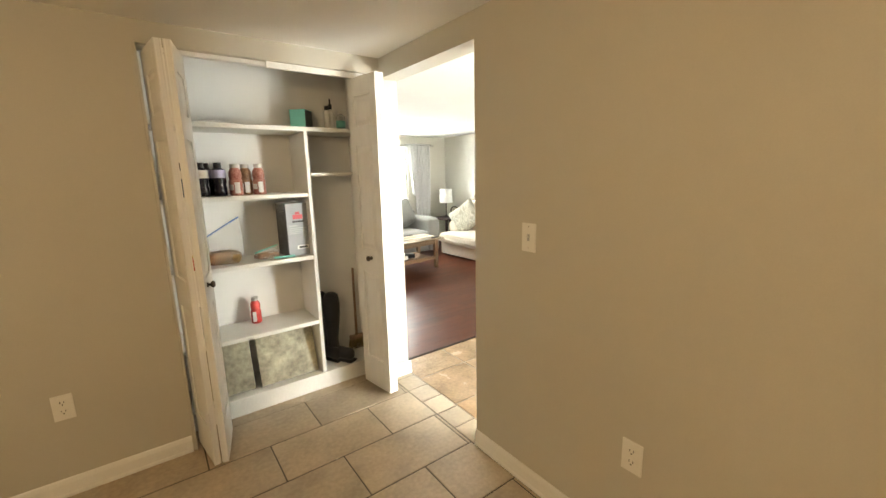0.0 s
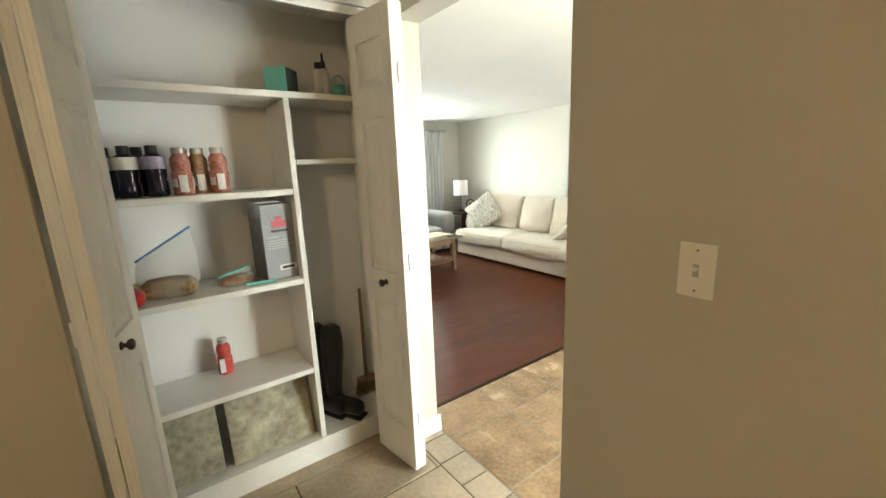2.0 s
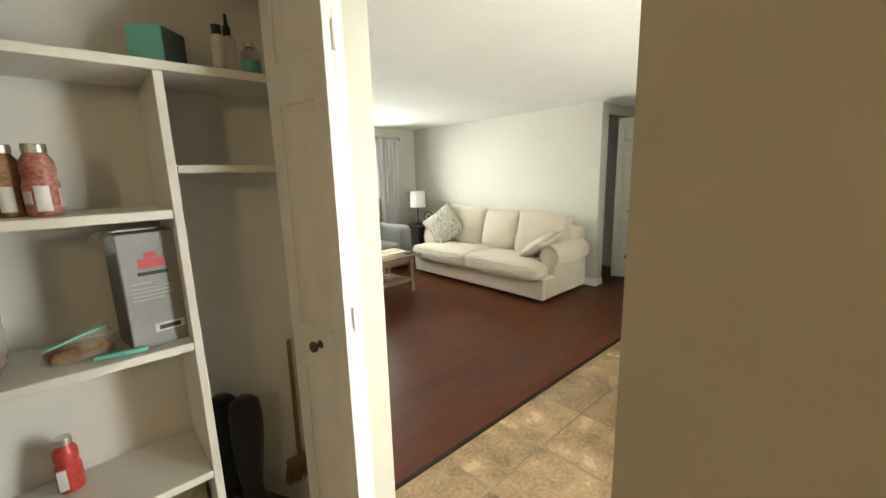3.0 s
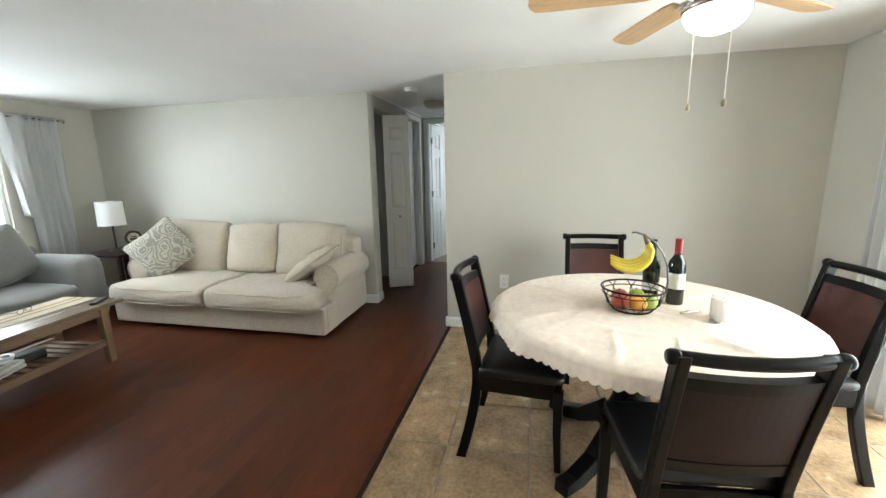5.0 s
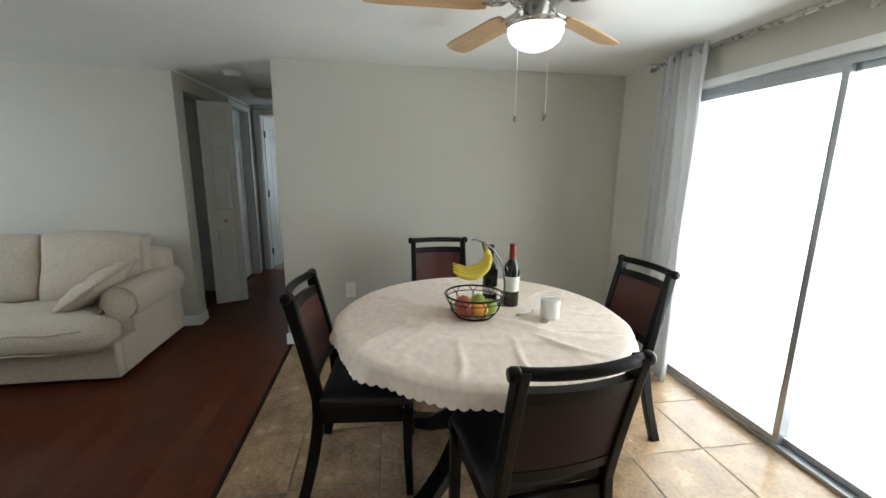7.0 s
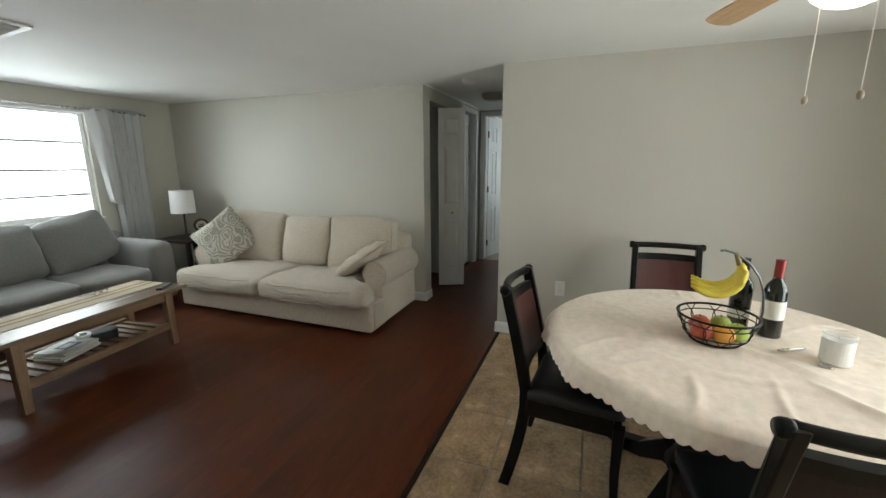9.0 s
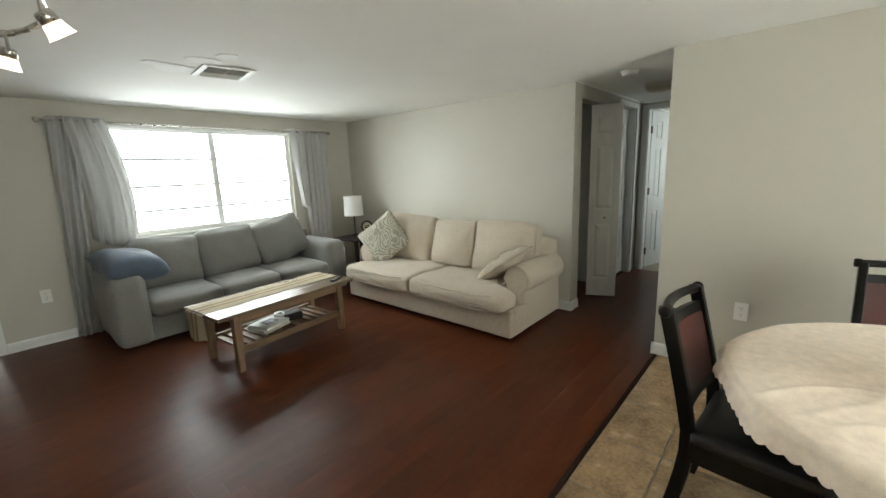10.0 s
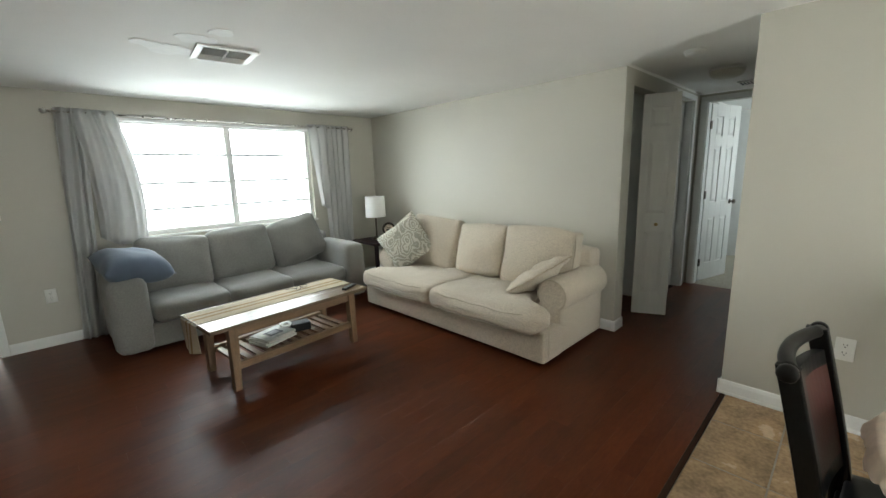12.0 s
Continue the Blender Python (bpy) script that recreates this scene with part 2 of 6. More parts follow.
    "box_dark": mat("dark_printed_card", (0.10, 0.105, 0.115), 0.45, var=0.4, scale=30, bump=0.05),
    "print_white": mat("white_print", (0.66, 0.66, 0.66), 0.5, bump=0),
    "print_red": mat("red_print", (0.55, 0.06, 0.08), 0.5, bump=0),
    "print_grey": mat("mid_grey_print", (0.42, 0.43, 0.45), 0.5, bump=0),
    "blue_drink": mat("blue_drink", (0.012, 0.09, 0.16), 0.12, var=0.2, bump=0.0, spec=0.6),
    "dark_drink": mat("dark_purple_drink", (0.012, 0.010, 0.022), 0.12, var=0.2, bump=0.0, spec=0.6),
    "pink_drink": mat("pink_bottle_sleeve", (0.32, 0.035, 0.028), 0.3, var=0.35, scale=26, fine=120, bump=0.03, col2=(0.58, 0.30, 0.24)),
    "brown_drink": mat("caramel_bottle_sleeve", (0.26, 0.11, 0.04), 0.3, var=0.35, scale=26, fine=120, bump=0.03, col2=(0.50, 0.30, 0.18)),
    "red_can": mat("red_white_sleeve", (0.55, 0.06, 0.05), 0.3, var=0.3, scale=28, fine=90, bump=0.03),
    "cap_silver": mat("silver_cap", (0.55, 0.54, 0.52), 0.3, 0.9, bump=0.05),
    "stone_tile": mat("grey_stone_tile", (0.34, 0.32, 0.24), 0.5, var=0.45, scale=9, fine=40, bump=0.6, depth=0.004),
    "doormat": mat("dark_grey_doormat", (0.045, 0.043, 0.042), 0.95, var=0.3, scale=40, fine=160, bump=0.8, stretch=(1, 4, 1), spec=0.15),
    "chain": mat("pale_bead_chain", (0.82, 0.79, 0.72), 0.4, 0.0, var=0.1, fine=400, bump=0.1),
    "pull_wood": mat("brown_wooden_pull", (0.32, 0.25, 0.18), 0.5, var=0.2, scale=40, bump=0.1),
    "boot": mat("black_suede", (0.012, 0.012, 0.013), 0.9, var=0.3, scale=10, fine=250, bump=0.4, sheen=0.2),
    "paisley": swirl_mat("grey_white_paisley", (0.34, 0.325, 0.27), (0.56, 0.53, 0.45)),
    "shade": mat("white_lamp_shade", (0.80, 0.79, 0.77), 0.8, var=0.03, fine=300, bump=0.15),
    "paper": mat("magazine_paper", (0.62, 0.63, 0.58), 0.45, var=0.25, scale=14, fine=50, bump=0.03),
    "figurine": mat("glazed_figurine", (0.62, 0.54, 0.43), 0.35, var=0.35, scale=30, fine=90, bump=0.1),
    "vent": mat("vent_enamel", (0.66, 0.65, 0.62), 0.45, var=0.05, bump=0.05),
    "vent_dark": mat("dark_duct", (0.02, 0.02, 0.02), 0.9, bump=0),
    "bowl": glow("lit_frosted_bowl", (1.0, 0.86, 0.66), 5.0),
    "spot_glass": glow("lit_frosted_cup", (1.0, 0.84, 0.62), 4.0),
    "frosted": mat("frosted_glass_off", (0.62, 0.60, 0.52), 0.3, var=0.06, bump=0.05),
    "backdrop_glow": glow("glowing_backdrop", (0.93, 0.97, 1.0), 2.6),
    "carpet": mat("beige_carpet", (0.42, 0.38, 0.31), 0.95, var=0.15, scale=30, fine=300, bump=0.8),
    "ground": mat("pale_concrete", (0.42, 0.41, 0.38), 0.85, var=0.12, scale=2, fine=60, bump=0.3),
}

M["backdrop_glow"].cycles.emission_sampling = "NONE"

# ---- mesh helpers ----


def box(bm, lo, hi, bevel=0.0, m=None, seg=2):
    """A box between two corners, its edges rounded, turned by m."""
    c = [(a + b) / 2 for a, b in zip(lo, hi)]
    s = [max(1e-4, b - a) for a, b in zip(lo, hi)]
    vs = bmesh.ops.create_cube(bm, size=1)["verts"]
    for v in vs:
        v.co = Vector((v.co.x * s[0] + c[0], v.co.y * s[1] + c[1], v.co.z * s[2] + c[2]))
    if bevel:
        es = list({e for v in vs for e in v.link_edges})
        r = bmesh.ops.bevel(bm, geom=es, offset=min(bevel, min(s) * 0.45), segments=seg, profile=0.5, affect="EDGES")
        vs = list({v for f in r["faces"] for v in f.verts} | {v for v in vs if v.is_valid})
    if m is not None:
        bmesh.ops.transform(bm, matrix=m, verts=[v for v in vs if v.is_valid])
    return bm


def tube(bm, p0, p1, r0, r1=None, seg=12, caps=True):
    """A round bar from p0 to p1."""
    r1 = r0 if r1 is None else r1
    p0, p1 = Vector(p0), Vector(p1)
    d = p1 - p0
    q = d.to_track_quat("Z", "Y").to_matrix().to_4x4()
    bmesh.ops.create_cone(bm, cap_ends=caps, segments=seg, radius1=r0, radius2=r1, depth=d.length,
                          matrix=Matrix.Translation((p0 + p1) / 2) @ q)
    return bm


def sweep(bm, pts, r, seg=8, closed=False):
    """A round bar along a line of points."""
    pts = [Vector(p) for p in pts]
    n = len(pts)
    rings = []
    for i, p in enumerate(pts):
        a = pts[(i - 1) % n] if (closed or i > 0) else p
        b = pts[(i + 1) % n] if (closed or i < n - 1) else p
        d = (b - a).normalized()
        up = Vector((0, 0, 1)) if abs(d.z) < 0.95 else Vector((1, 0, 0))
        u = d.cross(up).normalized()
        w = u.cross(d)
        rad = r[i] if isinstance(r, (list, tuple)) else r
        rings.append([bm.verts.new(p + rad * (math.cos(k * math.tau / seg) * u + math.sin(k * math.tau / seg) * w)) for k in range(seg)])
    for i in range(n if closed else n - 1):
        A, B = rings[i], rings[(i + 1) % n]
        for k in range(seg):
            bm.faces.new((A[k], A[(k + 1) % seg], B[(k + 1) % seg], B[k]))
    if not closed:
        bm.faces.new(rings[0][::-1])
        bm.faces.new(rings[-1])
    return bm


def lathe(bm, prof, seg=24, at=(0, 0, 0), m=None):
    """A turned body: prof is a list of (radius, height)."""
    rings = []
    for r, z in prof:
        if r < 1e-5:
            rings.append([bm.verts.new(Vector((at[0], at[1], at[2] + z)))])
        else:
            rings.append([bm.verts.new(Vector((at[0] + r * math.cos(k * math.tau / seg), at[1] + r * math.sin(k * math.tau / seg), at[2] + z))) for k in range(seg)])
    for A, B in zip(rings, rings[1:]):
        for k in range(seg):
            q = [A[k % len(A)], A[(k + 1) % len(A)], B[(k + 1) % len(B)], B[k % len(B)]]
            q = list(dict.fromkeys(q))
            if len(q) > 2:
                bm.faces.new(q)
    for R in (rings[0], rings[-1]):
        if len(R) > 2:
            bm.faces.new(R)
    if m is not None:
        bmesh.ops.transform(bm, matrix=m, verts=[v for R in rings for v in R])
    return bm


def cushion(bm, c, half, r, puff=(0, 0, 0), m=None, n=10, rough=0.006, seed=0.0, sag=0.0):
    """A stuffed, rounded block."""
    before = set(bm.verts)
    vs = bmesh.ops.create_cube(bm, size=2)["verts"]
    es = list({e for v in vs for e in v.link_edges})
    bmesh.ops.subdivide_edges(bm, edges=es, cuts=n, use_grid_fill=True)
    vs = [v for v in bm.verts if v not in before]
    r = min(r, min(half) * 0.98)
    for v in vs:
        u = v.co.copy()
        p = Vector([u[i] * half[i] for i in range(3)])
        inner = Vector([max(-(half[i] - r), min(half[i] - r, p[i])) for i in range(3)])
        d = p - inner
        if d.length > 1e-6:
            p = inner + d.normalized() * r
        for i in range(3):
            j, k = (i + 1) % 3, (i + 2) % 3
            p[i] += puff[i] * u[i] * (1 - u[j] ** 2) * (1 - u[k] ** 2)
        p.z -= sag * (1 - u.x ** 2) * (u.z > 0)
        p += noise.noise_vector(p * 6 + Vector((seed, seed * 2, 0))) * rough
        v.co = p
    t = Matrix.Translation(c)
    bmesh.ops.transform(bm, matrix=t @ m if m is not None else t, verts=vs)
    return bm


def prism(bm, pts, a, b, axis="x", bevel=0.0):
    """A profile drawn out along an axis: pts are (y, z) for x, (x, z) for y, (x, y) for z."""
    def at(p, h):
        return {"x": (h, p[0], p[1]), "y": (p[0], h, p[1]), "z": (p[0], p[1], h)}[axis]
    A, B = [bm.verts.new(at(p, a)) for p in pts], [bm.verts.new(at(p, b)) for p in pts]
    fs = [bm.faces.new(A), bm.faces.new(B[::-1])]
    n = len(pts)
    for i in range(n):
        fs.append(bm.faces.new((A[i], B[i], B[(i + 1) % n], A[(i + 1) % n])))
    bmesh.ops.recalc_face_normals(bm, faces=fs)
    if bevel:
        es = [e for f in fs[:2] for e in f.edges]
        bmesh.ops.bevel(bm, geom=list(set(es)), offset=bevel, segments=2, profile=0.5, affect="EDGES")
    return bm


def sheet(bm, nu, nv, f, thick=0.003):
    """A thin cloth: f(u, v) gives its place, u and v from 0 to 1."""
    P = [[Vector(f(i / nu, j / nv)) for j in range(nv + 1)] for i in range(nu + 1)]
    F, B = [], []
    for i in range(nu + 1):
        F.append([]), B.append([])
        for j in range(nv + 1):
            du = P[min(nu, i + 1)][j] - P[max(0, i - 1)][j]
            dv = P[i][min(nv, j + 1)] - P[i][max(0, j - 1)]
            nn = du.cross(dv)
            nn = nn.normalized() if nn.length > 1e-9 else Vector((0, 0, 1))
            F[i].append(bm.verts.new(P[i][j] + nn * thick / 2))
            B[i].append(bm.verts.new(P[i][j] - nn * thick / 2))
    for i in range(nu):
        for j in range(nv):
            bm.faces.new((F[i][j], F[i + 1][j], F[i + 1][j + 1], F[i][j + 1]))
            bm.faces.new((B[i][j], B[i][j + 1], B[i + 1][j + 1], B[i + 1][j]))
    for i in range(nu):
        bm.faces.new((F[i][0], B[i][0], B[i + 1][0], F[i + 1][0]))
        bm.faces.new((F[i][nv], F[i + 1][nv], B[i + 1][nv], B[i][nv]))
    for j in range(nv):
        bm.faces.new((F[0][j], F[0][j + 1], B[0][j + 1], B[0][j]))
        bm.faces.new((F[nu][j], B[nu][j], B[nu][j + 1], F[nu][j + 1]))
    return bm


def part(name, bm, material, parent=None, label="", smooth=False, m=None):
    """Links a bmesh as one mesh object under a thing or a part."""
    if bm is not None and not isinstance(bm, bpy.types.Mesh):
        bmesh.ops.recalc_face_normals(bm, faces=bm.faces)
        me = bpy.data.meshes.new(name)
        bm.to_mesh(me)
        bm.free()
        me.materials.append(M[material])
        if smooth:
            me.shade_smooth()
    else:
        me = bm
    ob = new(name, me)
    if parent is not None:
        ob.parent = parent
    if m is not None:
        ob.matrix_local = m
    if label:
        tagged(ob, label)
    return ob


def thing(name, label, category, m=None, group="", kind=""):
    ob = new(name)
    ob.empty_display_size = 0.1
    ob.matrix_world = m or Matrix()
    return tagged(ob, label, category, group, kind)


def NB():
    return bmesh.new()


def structure(name, boxes, material, label, category="wall", bevel=0.0):
    bm = NB()
    for lo, hi in boxes:
        box(bm, lo, hi, bevel)
    return tagged(part(name, bm, material), label, category, kind="structure")


# ---- the large structure ----
ZC = 2.127
PX0, PX1 = 1.405, 1.532          # partition between kitchen and dining room
CY = 2.455                       # front of the closet wall
NY = 6.91                        # north wall
EX = 5.238                       # wall behind the cream sofa
DX = 4.73                        # dining wall
HY0, HY1 = 2.65, 3.523           # hall
HX = 7.25                        # end of the hall
SY = -0.05                       # wall of the sliding door

structure("wall_partition", [((PX0, -1.6, 0), (PX1, 1.557, ZC)), ((PX0, 1.557, 2.008), (PX1, CY, ZC))], "wall",
          "greige painted partition wall with a plain opening")
structure("wall_closet", [((-1.3, CY, 0), (0.20, CY + 0.1, ZC)), ((0.20, CY, 2.03), (1.325, CY + 0.1, ZC)), ((1.325, CY, 0), (PX0, CY + 0.1, ZC))], "wall",
          "greige painted wall around the closet opening")
structure("wall_closet_side", [((PX0, CY, 0), (PX1, 3.0, ZC))], "wall", "greige painted end wall beside the closet")
structure("wall_closet_inside", [((0.10, CY + 0.1, 0), (0.20, 2.94, ZC)), ((0.10, 2.94, 0), (PX0, 2.965, ZC)), ((1.39, CY + 0.1, 0), (PX0, 2.94, ZC))],
          "white_wall", "white painted inside of the closet")
structure("wall_living_south", [((-0.45, 2.965, 0), (PX0, 3.0, ZC))], "wall", "greige painted wall behind the closet")
structure("wall_north", [((-0.45, NY, 0), (0.548, NY + 0.15, ZC)), ((0.548, NY, 2.05), (1.498, NY + 0.15, ZC)), ((1.498, NY, 0), (2.49, NY + 0.15, ZC)),
                         ((2.49, NY, 0), (4.32, NY + 0.15, 0.86)), ((2.49, NY, 1.945), (4.32, NY + 0.15, ZC)), ((4.32, NY, 0), (EX + 0.12, NY + 0.15, ZC))], "wall",
          "greige painted wall with the window and front door")
structure("wall_west_living", [((-0.45, 3.0, 0), (-0.30, NY, ZC))], "wall", "greige painted living room wall")
structure("wall_east_living", [((EX, HY1, 0), (EX + 0.12, NY, ZC))], "wall", "greige painted wall behind the cream sofa")
structure("wall_hall_north", [((EX + 0.12, HY1, 0), (5.40, HY1 + 0.12, ZC)), ((5.40, HY1, 2.005), (6.27, HY1 + 0.12, ZC)), ((6.27, HY1, 0), (6.47, HY1 + 0.12, ZC)),
                              ((6.47, HY1, 2.045), (7.04, HY1 + 0.12, ZC)), ((7.04, HY1, 0), (HX + 0.12, HY1 + 0.12, ZC))], "wall",
          "greige painted hall wall with a closet and a doorway")
structure("wall_hall_end", [((HX, HY0, 0), (HX + 0.12, 2.72, ZC)), ((HX, 2.72, 2.045), (HX + 0.12, 3.44, ZC)), ((HX, 3.44, 0), (HX + 0.12, HY1, ZC))], "wall",
          "greige painted wall at the end of the hall")
structure("wall_dining", [((DX, SY - 0.15, 0), (DX + 0.12, HY0, ZC))], "wall", "greige painted dining room wall")
structure("wall_hall_south", [((DX + 0.12, HY0 - 0.12, 0), (HX + 0.12, HY0, ZC))], "wall", "greige painted hall wall")
structure("wall_south", [((PX1, SY - 0.15, 0), (2.19, SY, ZC)), ((2.19, SY - 0.15, 1.925), (4.01, SY, ZC)), ((4.01, SY - 0.15, 0), (DX, SY, ZC))], "wall",
          "greige painted wall with the sliding glass door")
structure("wall_kitchen_west", [((-1.42, -1.72, 0), (-1.3, CY + 0.1, ZC))], "wall", "greige painted kitchen wall")
structure("wall_kitchen_south", [((-1.3, -1.72, 0), (PX1, -1.6, ZC))], "wall", "greige painted kitchen wall")
structure("wall_hall_closet", [((5.28, 4.2, 0), (6.47, 4.3, ZC)), ((5.36, HY1 + 0.12, 0), (5.40, 4.2, ZC)), ((6.30, HY1 + 0.12, 0), (6.34, 4.2, ZC))], "white_wall",
          "white painted inside of the hall closet")
structure("wall_bedroom", [((9.3, 1.9, 0), (9.42, 4.4, ZC)), ((HX + 0.12, 4.3, 0), (9.3, 4.4, ZC)), ((HX + 0.12, 1.9, 0), (7.95, 2.02, ZC)), ((8.85, 1.9, 0), (9.3, 2.02, ZC)),
                           ((7.95, 1.9, 0), (8.85, 2.02, 0.9)), ((7.95, 1.9, 2.0), (8.85, 2.02, ZC)), ((HX, 2.02, 0), (HX + 0.12, HY0 - 0.12, ZC)), ((HX, HY1 + 0.12, 0), (HX + 0.12, 4.3, ZC))],
          "white_wall", "pale painted walls of the bedroom")
HZ = ZC + 0.022                  # ceiling of the hall
top = NB()
prism(top, [(-1.5, -1.8), (9.5, -1.8), (9.5, HY0), (DX, HY0), (EX, HY1), (9.5, HY1), (9.5, 7.1), (-1.5, 7.1)], ZC, ZC + 0.12, "z")
tagged(part("ceiling", top, "ceiling"), "white painted textured ceiling", "ceiling", kind="structure")
top = NB()
prism(top, [(DX - 0.2, HY0 - 0.1), (9.5, HY0 - 0.1), (9.5, HY1 + 0.1), (EX - 0.2, HY1 + 0.1)], HZ, HZ + 0.2, "z")
tagged(part("ceiling_hall", top, "ceiling"), "white painted hall ceiling", "ceiling", kind="structure")
structure("floor_base", [((-1.4, -1.7, -0.12), (PX1, 3.0, -0.02)), ((PX1, SY - 0.15, -0.12), (DX + 0.1, HY0, -0.02)), ((-0.45, 3.0, -0.12), (PX1, 7.0, -0.02)), ((PX1, HY0, -0.12), (9.4, 7.0, -0.02)), ((HX, 1.9, -0.12), (9.4, HY0, -0.02))], "underlay", "dark subfloor under the tiles and planks", "floor")
structure("ground", [((-60, -60, -0.4), (60, 60, -0.2))], "ground", "pale concrete ground outside", "ground")
structure("pavement", [((PX1, -5.0, -0.19), (DX + 1.5, SY - 0.151, -0.03))], "ground", "pale concrete patio outside the sliding door", "pavement")
structure("floor_bedroom", [((HX, 1.9, -0.02), (9.4, 4.4, 0.0))], "carpet", "beige carpet on the bedroom floor", "floor")
structure("floor_hall_closet", [((5.40, HY1 - 0.02, -0.02), (6.30, 4.2, -0.001))], "plank", "cherry laminate inside the hall closet", "floor")
structure("floor_closet", [((0.1, CY + 0.09, -0.02), (PX0, 2.95, -0.003))], "entry_tile", "tan floor inside the closet", "floor")


def baseboard(name, runs, label="white gloss baseboard along the wall"):
    """Runs are (x0, y0, x1, y1) along a wall, the room on the left hand."""
    bm = NB()
    for x0, y0, x1, y1 in runs:
        d = Vector((x1 - x0, y1 - y0, 0))
        m = Matrix.Translation((x0, y0, 0)) @ d.to_track_quat("X", "Z").to_matrix().to_4x4()
        A = NB()
        prism(A, [(0.001, 0.001), (0.017, 0.001), (0.016, 0.012), (0.012, 0.02), (0.012, 0.066), (0.008, 0.082), (0.004, 0.088), (0.001, 0.088)], 0, d.length, "x")
        bmesh.ops.transform(A, matrix=m, verts=A.verts)
        me = bpy.data.meshes.new("run")
        A.to_mesh(me)
        A.free()
        bm.from_mesh(me)
        bpy.data.meshes.remove(me)
    return tagged(part(name, bm, "trim"), label, "baseboard", kind="structure")


baseboard("baseboard_kitchen", [(0.18, CY, -1.3, CY), (PX0, -1.6, PX0, 1.557)])
baseboard("baseboard_closet_end", [(PX1 + 0.017, CY, PX0 - 0.03, CY), (PX1, 3.0, PX1, CY - 0.017)])
baseboard("baseboard_dining", [(DX, SY, DX, HY0 + 0.017), (4.03, SY, DX, SY)])
baseboard("baseboard_north", [(2.49, NY, 1.548, NY), (EX, NY, 2.49, NY)])
baseboard("baseboard_east", [(EX, HY1 - 0.017, EX, NY)])
baseboard("baseboard_hall", [(DX - 0.017, HY0, HX, HY0), (5.40, HY1, EX - 0.017, HY1), (6.40, HY1, 6.27, HY1)])
baseboard("baseboard_partition", [(PX1, 1.557, PX1, SY)])

# ---- doors ----


def door_leaf(name, w, h, t, parent, m, columns=1, material="door"):
    """A moulded leaf with sunken grooves and raised fields on both faces. It stands on z = 0, from x = 0 to w, and is t thick along y."""
    bm = NB()
    box(bm, (0, t * 0.28, 0), (w, t * 0.72, h), 0.0)
    st = min(0.115, w * 0.20) if columns == 1 else 0.11
    rows = [(0.10 * h, 0.40 * h), (0.475 * h, 0.80 * h), (0.855 * h, 0.945 * h)] if columns == 1 else [(0.10 * h, 0.37 * h), (0.46 * h, 0.77 * h), (0.83 * h, 0.935 * h)]
    cw = (w - st * (columns + 1)) / columns
    cols = [(st + i * (cw + st), st + i * (cw + st) + cw) for i in range(columns)]
    xs = [0] + [v for c in cols for v in c] + [w]
    for side in (0, 1):
        ya, yb = (0, t * 0.28) if side == 0 else (t * 0.72, t)
        for i in range(0, len(xs), 2):
            box(bm, (xs[i], ya, 0), (xs[i + 1], yb, h), 0.0015, seg=1)
        zs = [0] + [v for r in rows for v in r] + [h]
        for i in range(0, len(zs), 2):
            for a, b in cols:
                box(bm, (a, ya, zs[i]), (b, yb, zs[i + 1]), 0.0)
    leaf = part(name, bm, material, parent, m=m)
    for a, b in cols:
        for z0, z1 in rows:
            q = NB()
            for y0, y1 in ((t * 0.28, t * 0.03), (t * 0.72, t * 0.97)):
                rings = []
                for g, yy in ((0.010, y0), (0.013, y0 + (y1 - y0) * 0.10), (0.036, y1), (0.038, y1)):
                    rings.append([q.verts.new(c) for c in ((a + g, yy, z0 + g), (b - g, yy, z0 + g), (b - g, yy, z1 - g), (a + g, yy, z1 - g))])
                for A, B in zip(rings, rings[1:]):
                    for k in range(4):
                        q.faces.new((A[k], A[(k + 1) % 4], B[(k + 1) % 4], B[k]))
                q.faces.new(rings[-1])
            part("raised_panel", q, material, leaf)
    return leaf


def knob(parent, p, d, material="bronze", r=0.017):
    """A turned door knob at p, standing out along d."""
    bm = NB()
    q = Vector(d).to_track_quat("Z", "Y").to_matrix().to_4x4()
    lathe(bm, [(r * 0.75, 0), (r * 0.75, 0.003), (r * 0.4, 0.006), (r * 0.38, 0.014), (r * 0.8, 0.018), (r, 0.024), (r * 0.95, 0.030), (r * 0.6, 0.034), (0, 0.035)], 16,
          m=Matrix.Translation(p) @ q)
    return part("knob", bm, material, parent, "dark bronze round knob" if material == "bronze" else "", smooth=True)


def strip(bm, p, q, t, h):
    """An upright slab from p to q on the floor plan."""
    d = Vector((q[0] - p[0], q[1] - p[1], 0))
    return Matrix.Translation((p[0], p[1], 0)) @ d.to_track_quat("X", "Z").to_matrix().to_4x4(), d.length


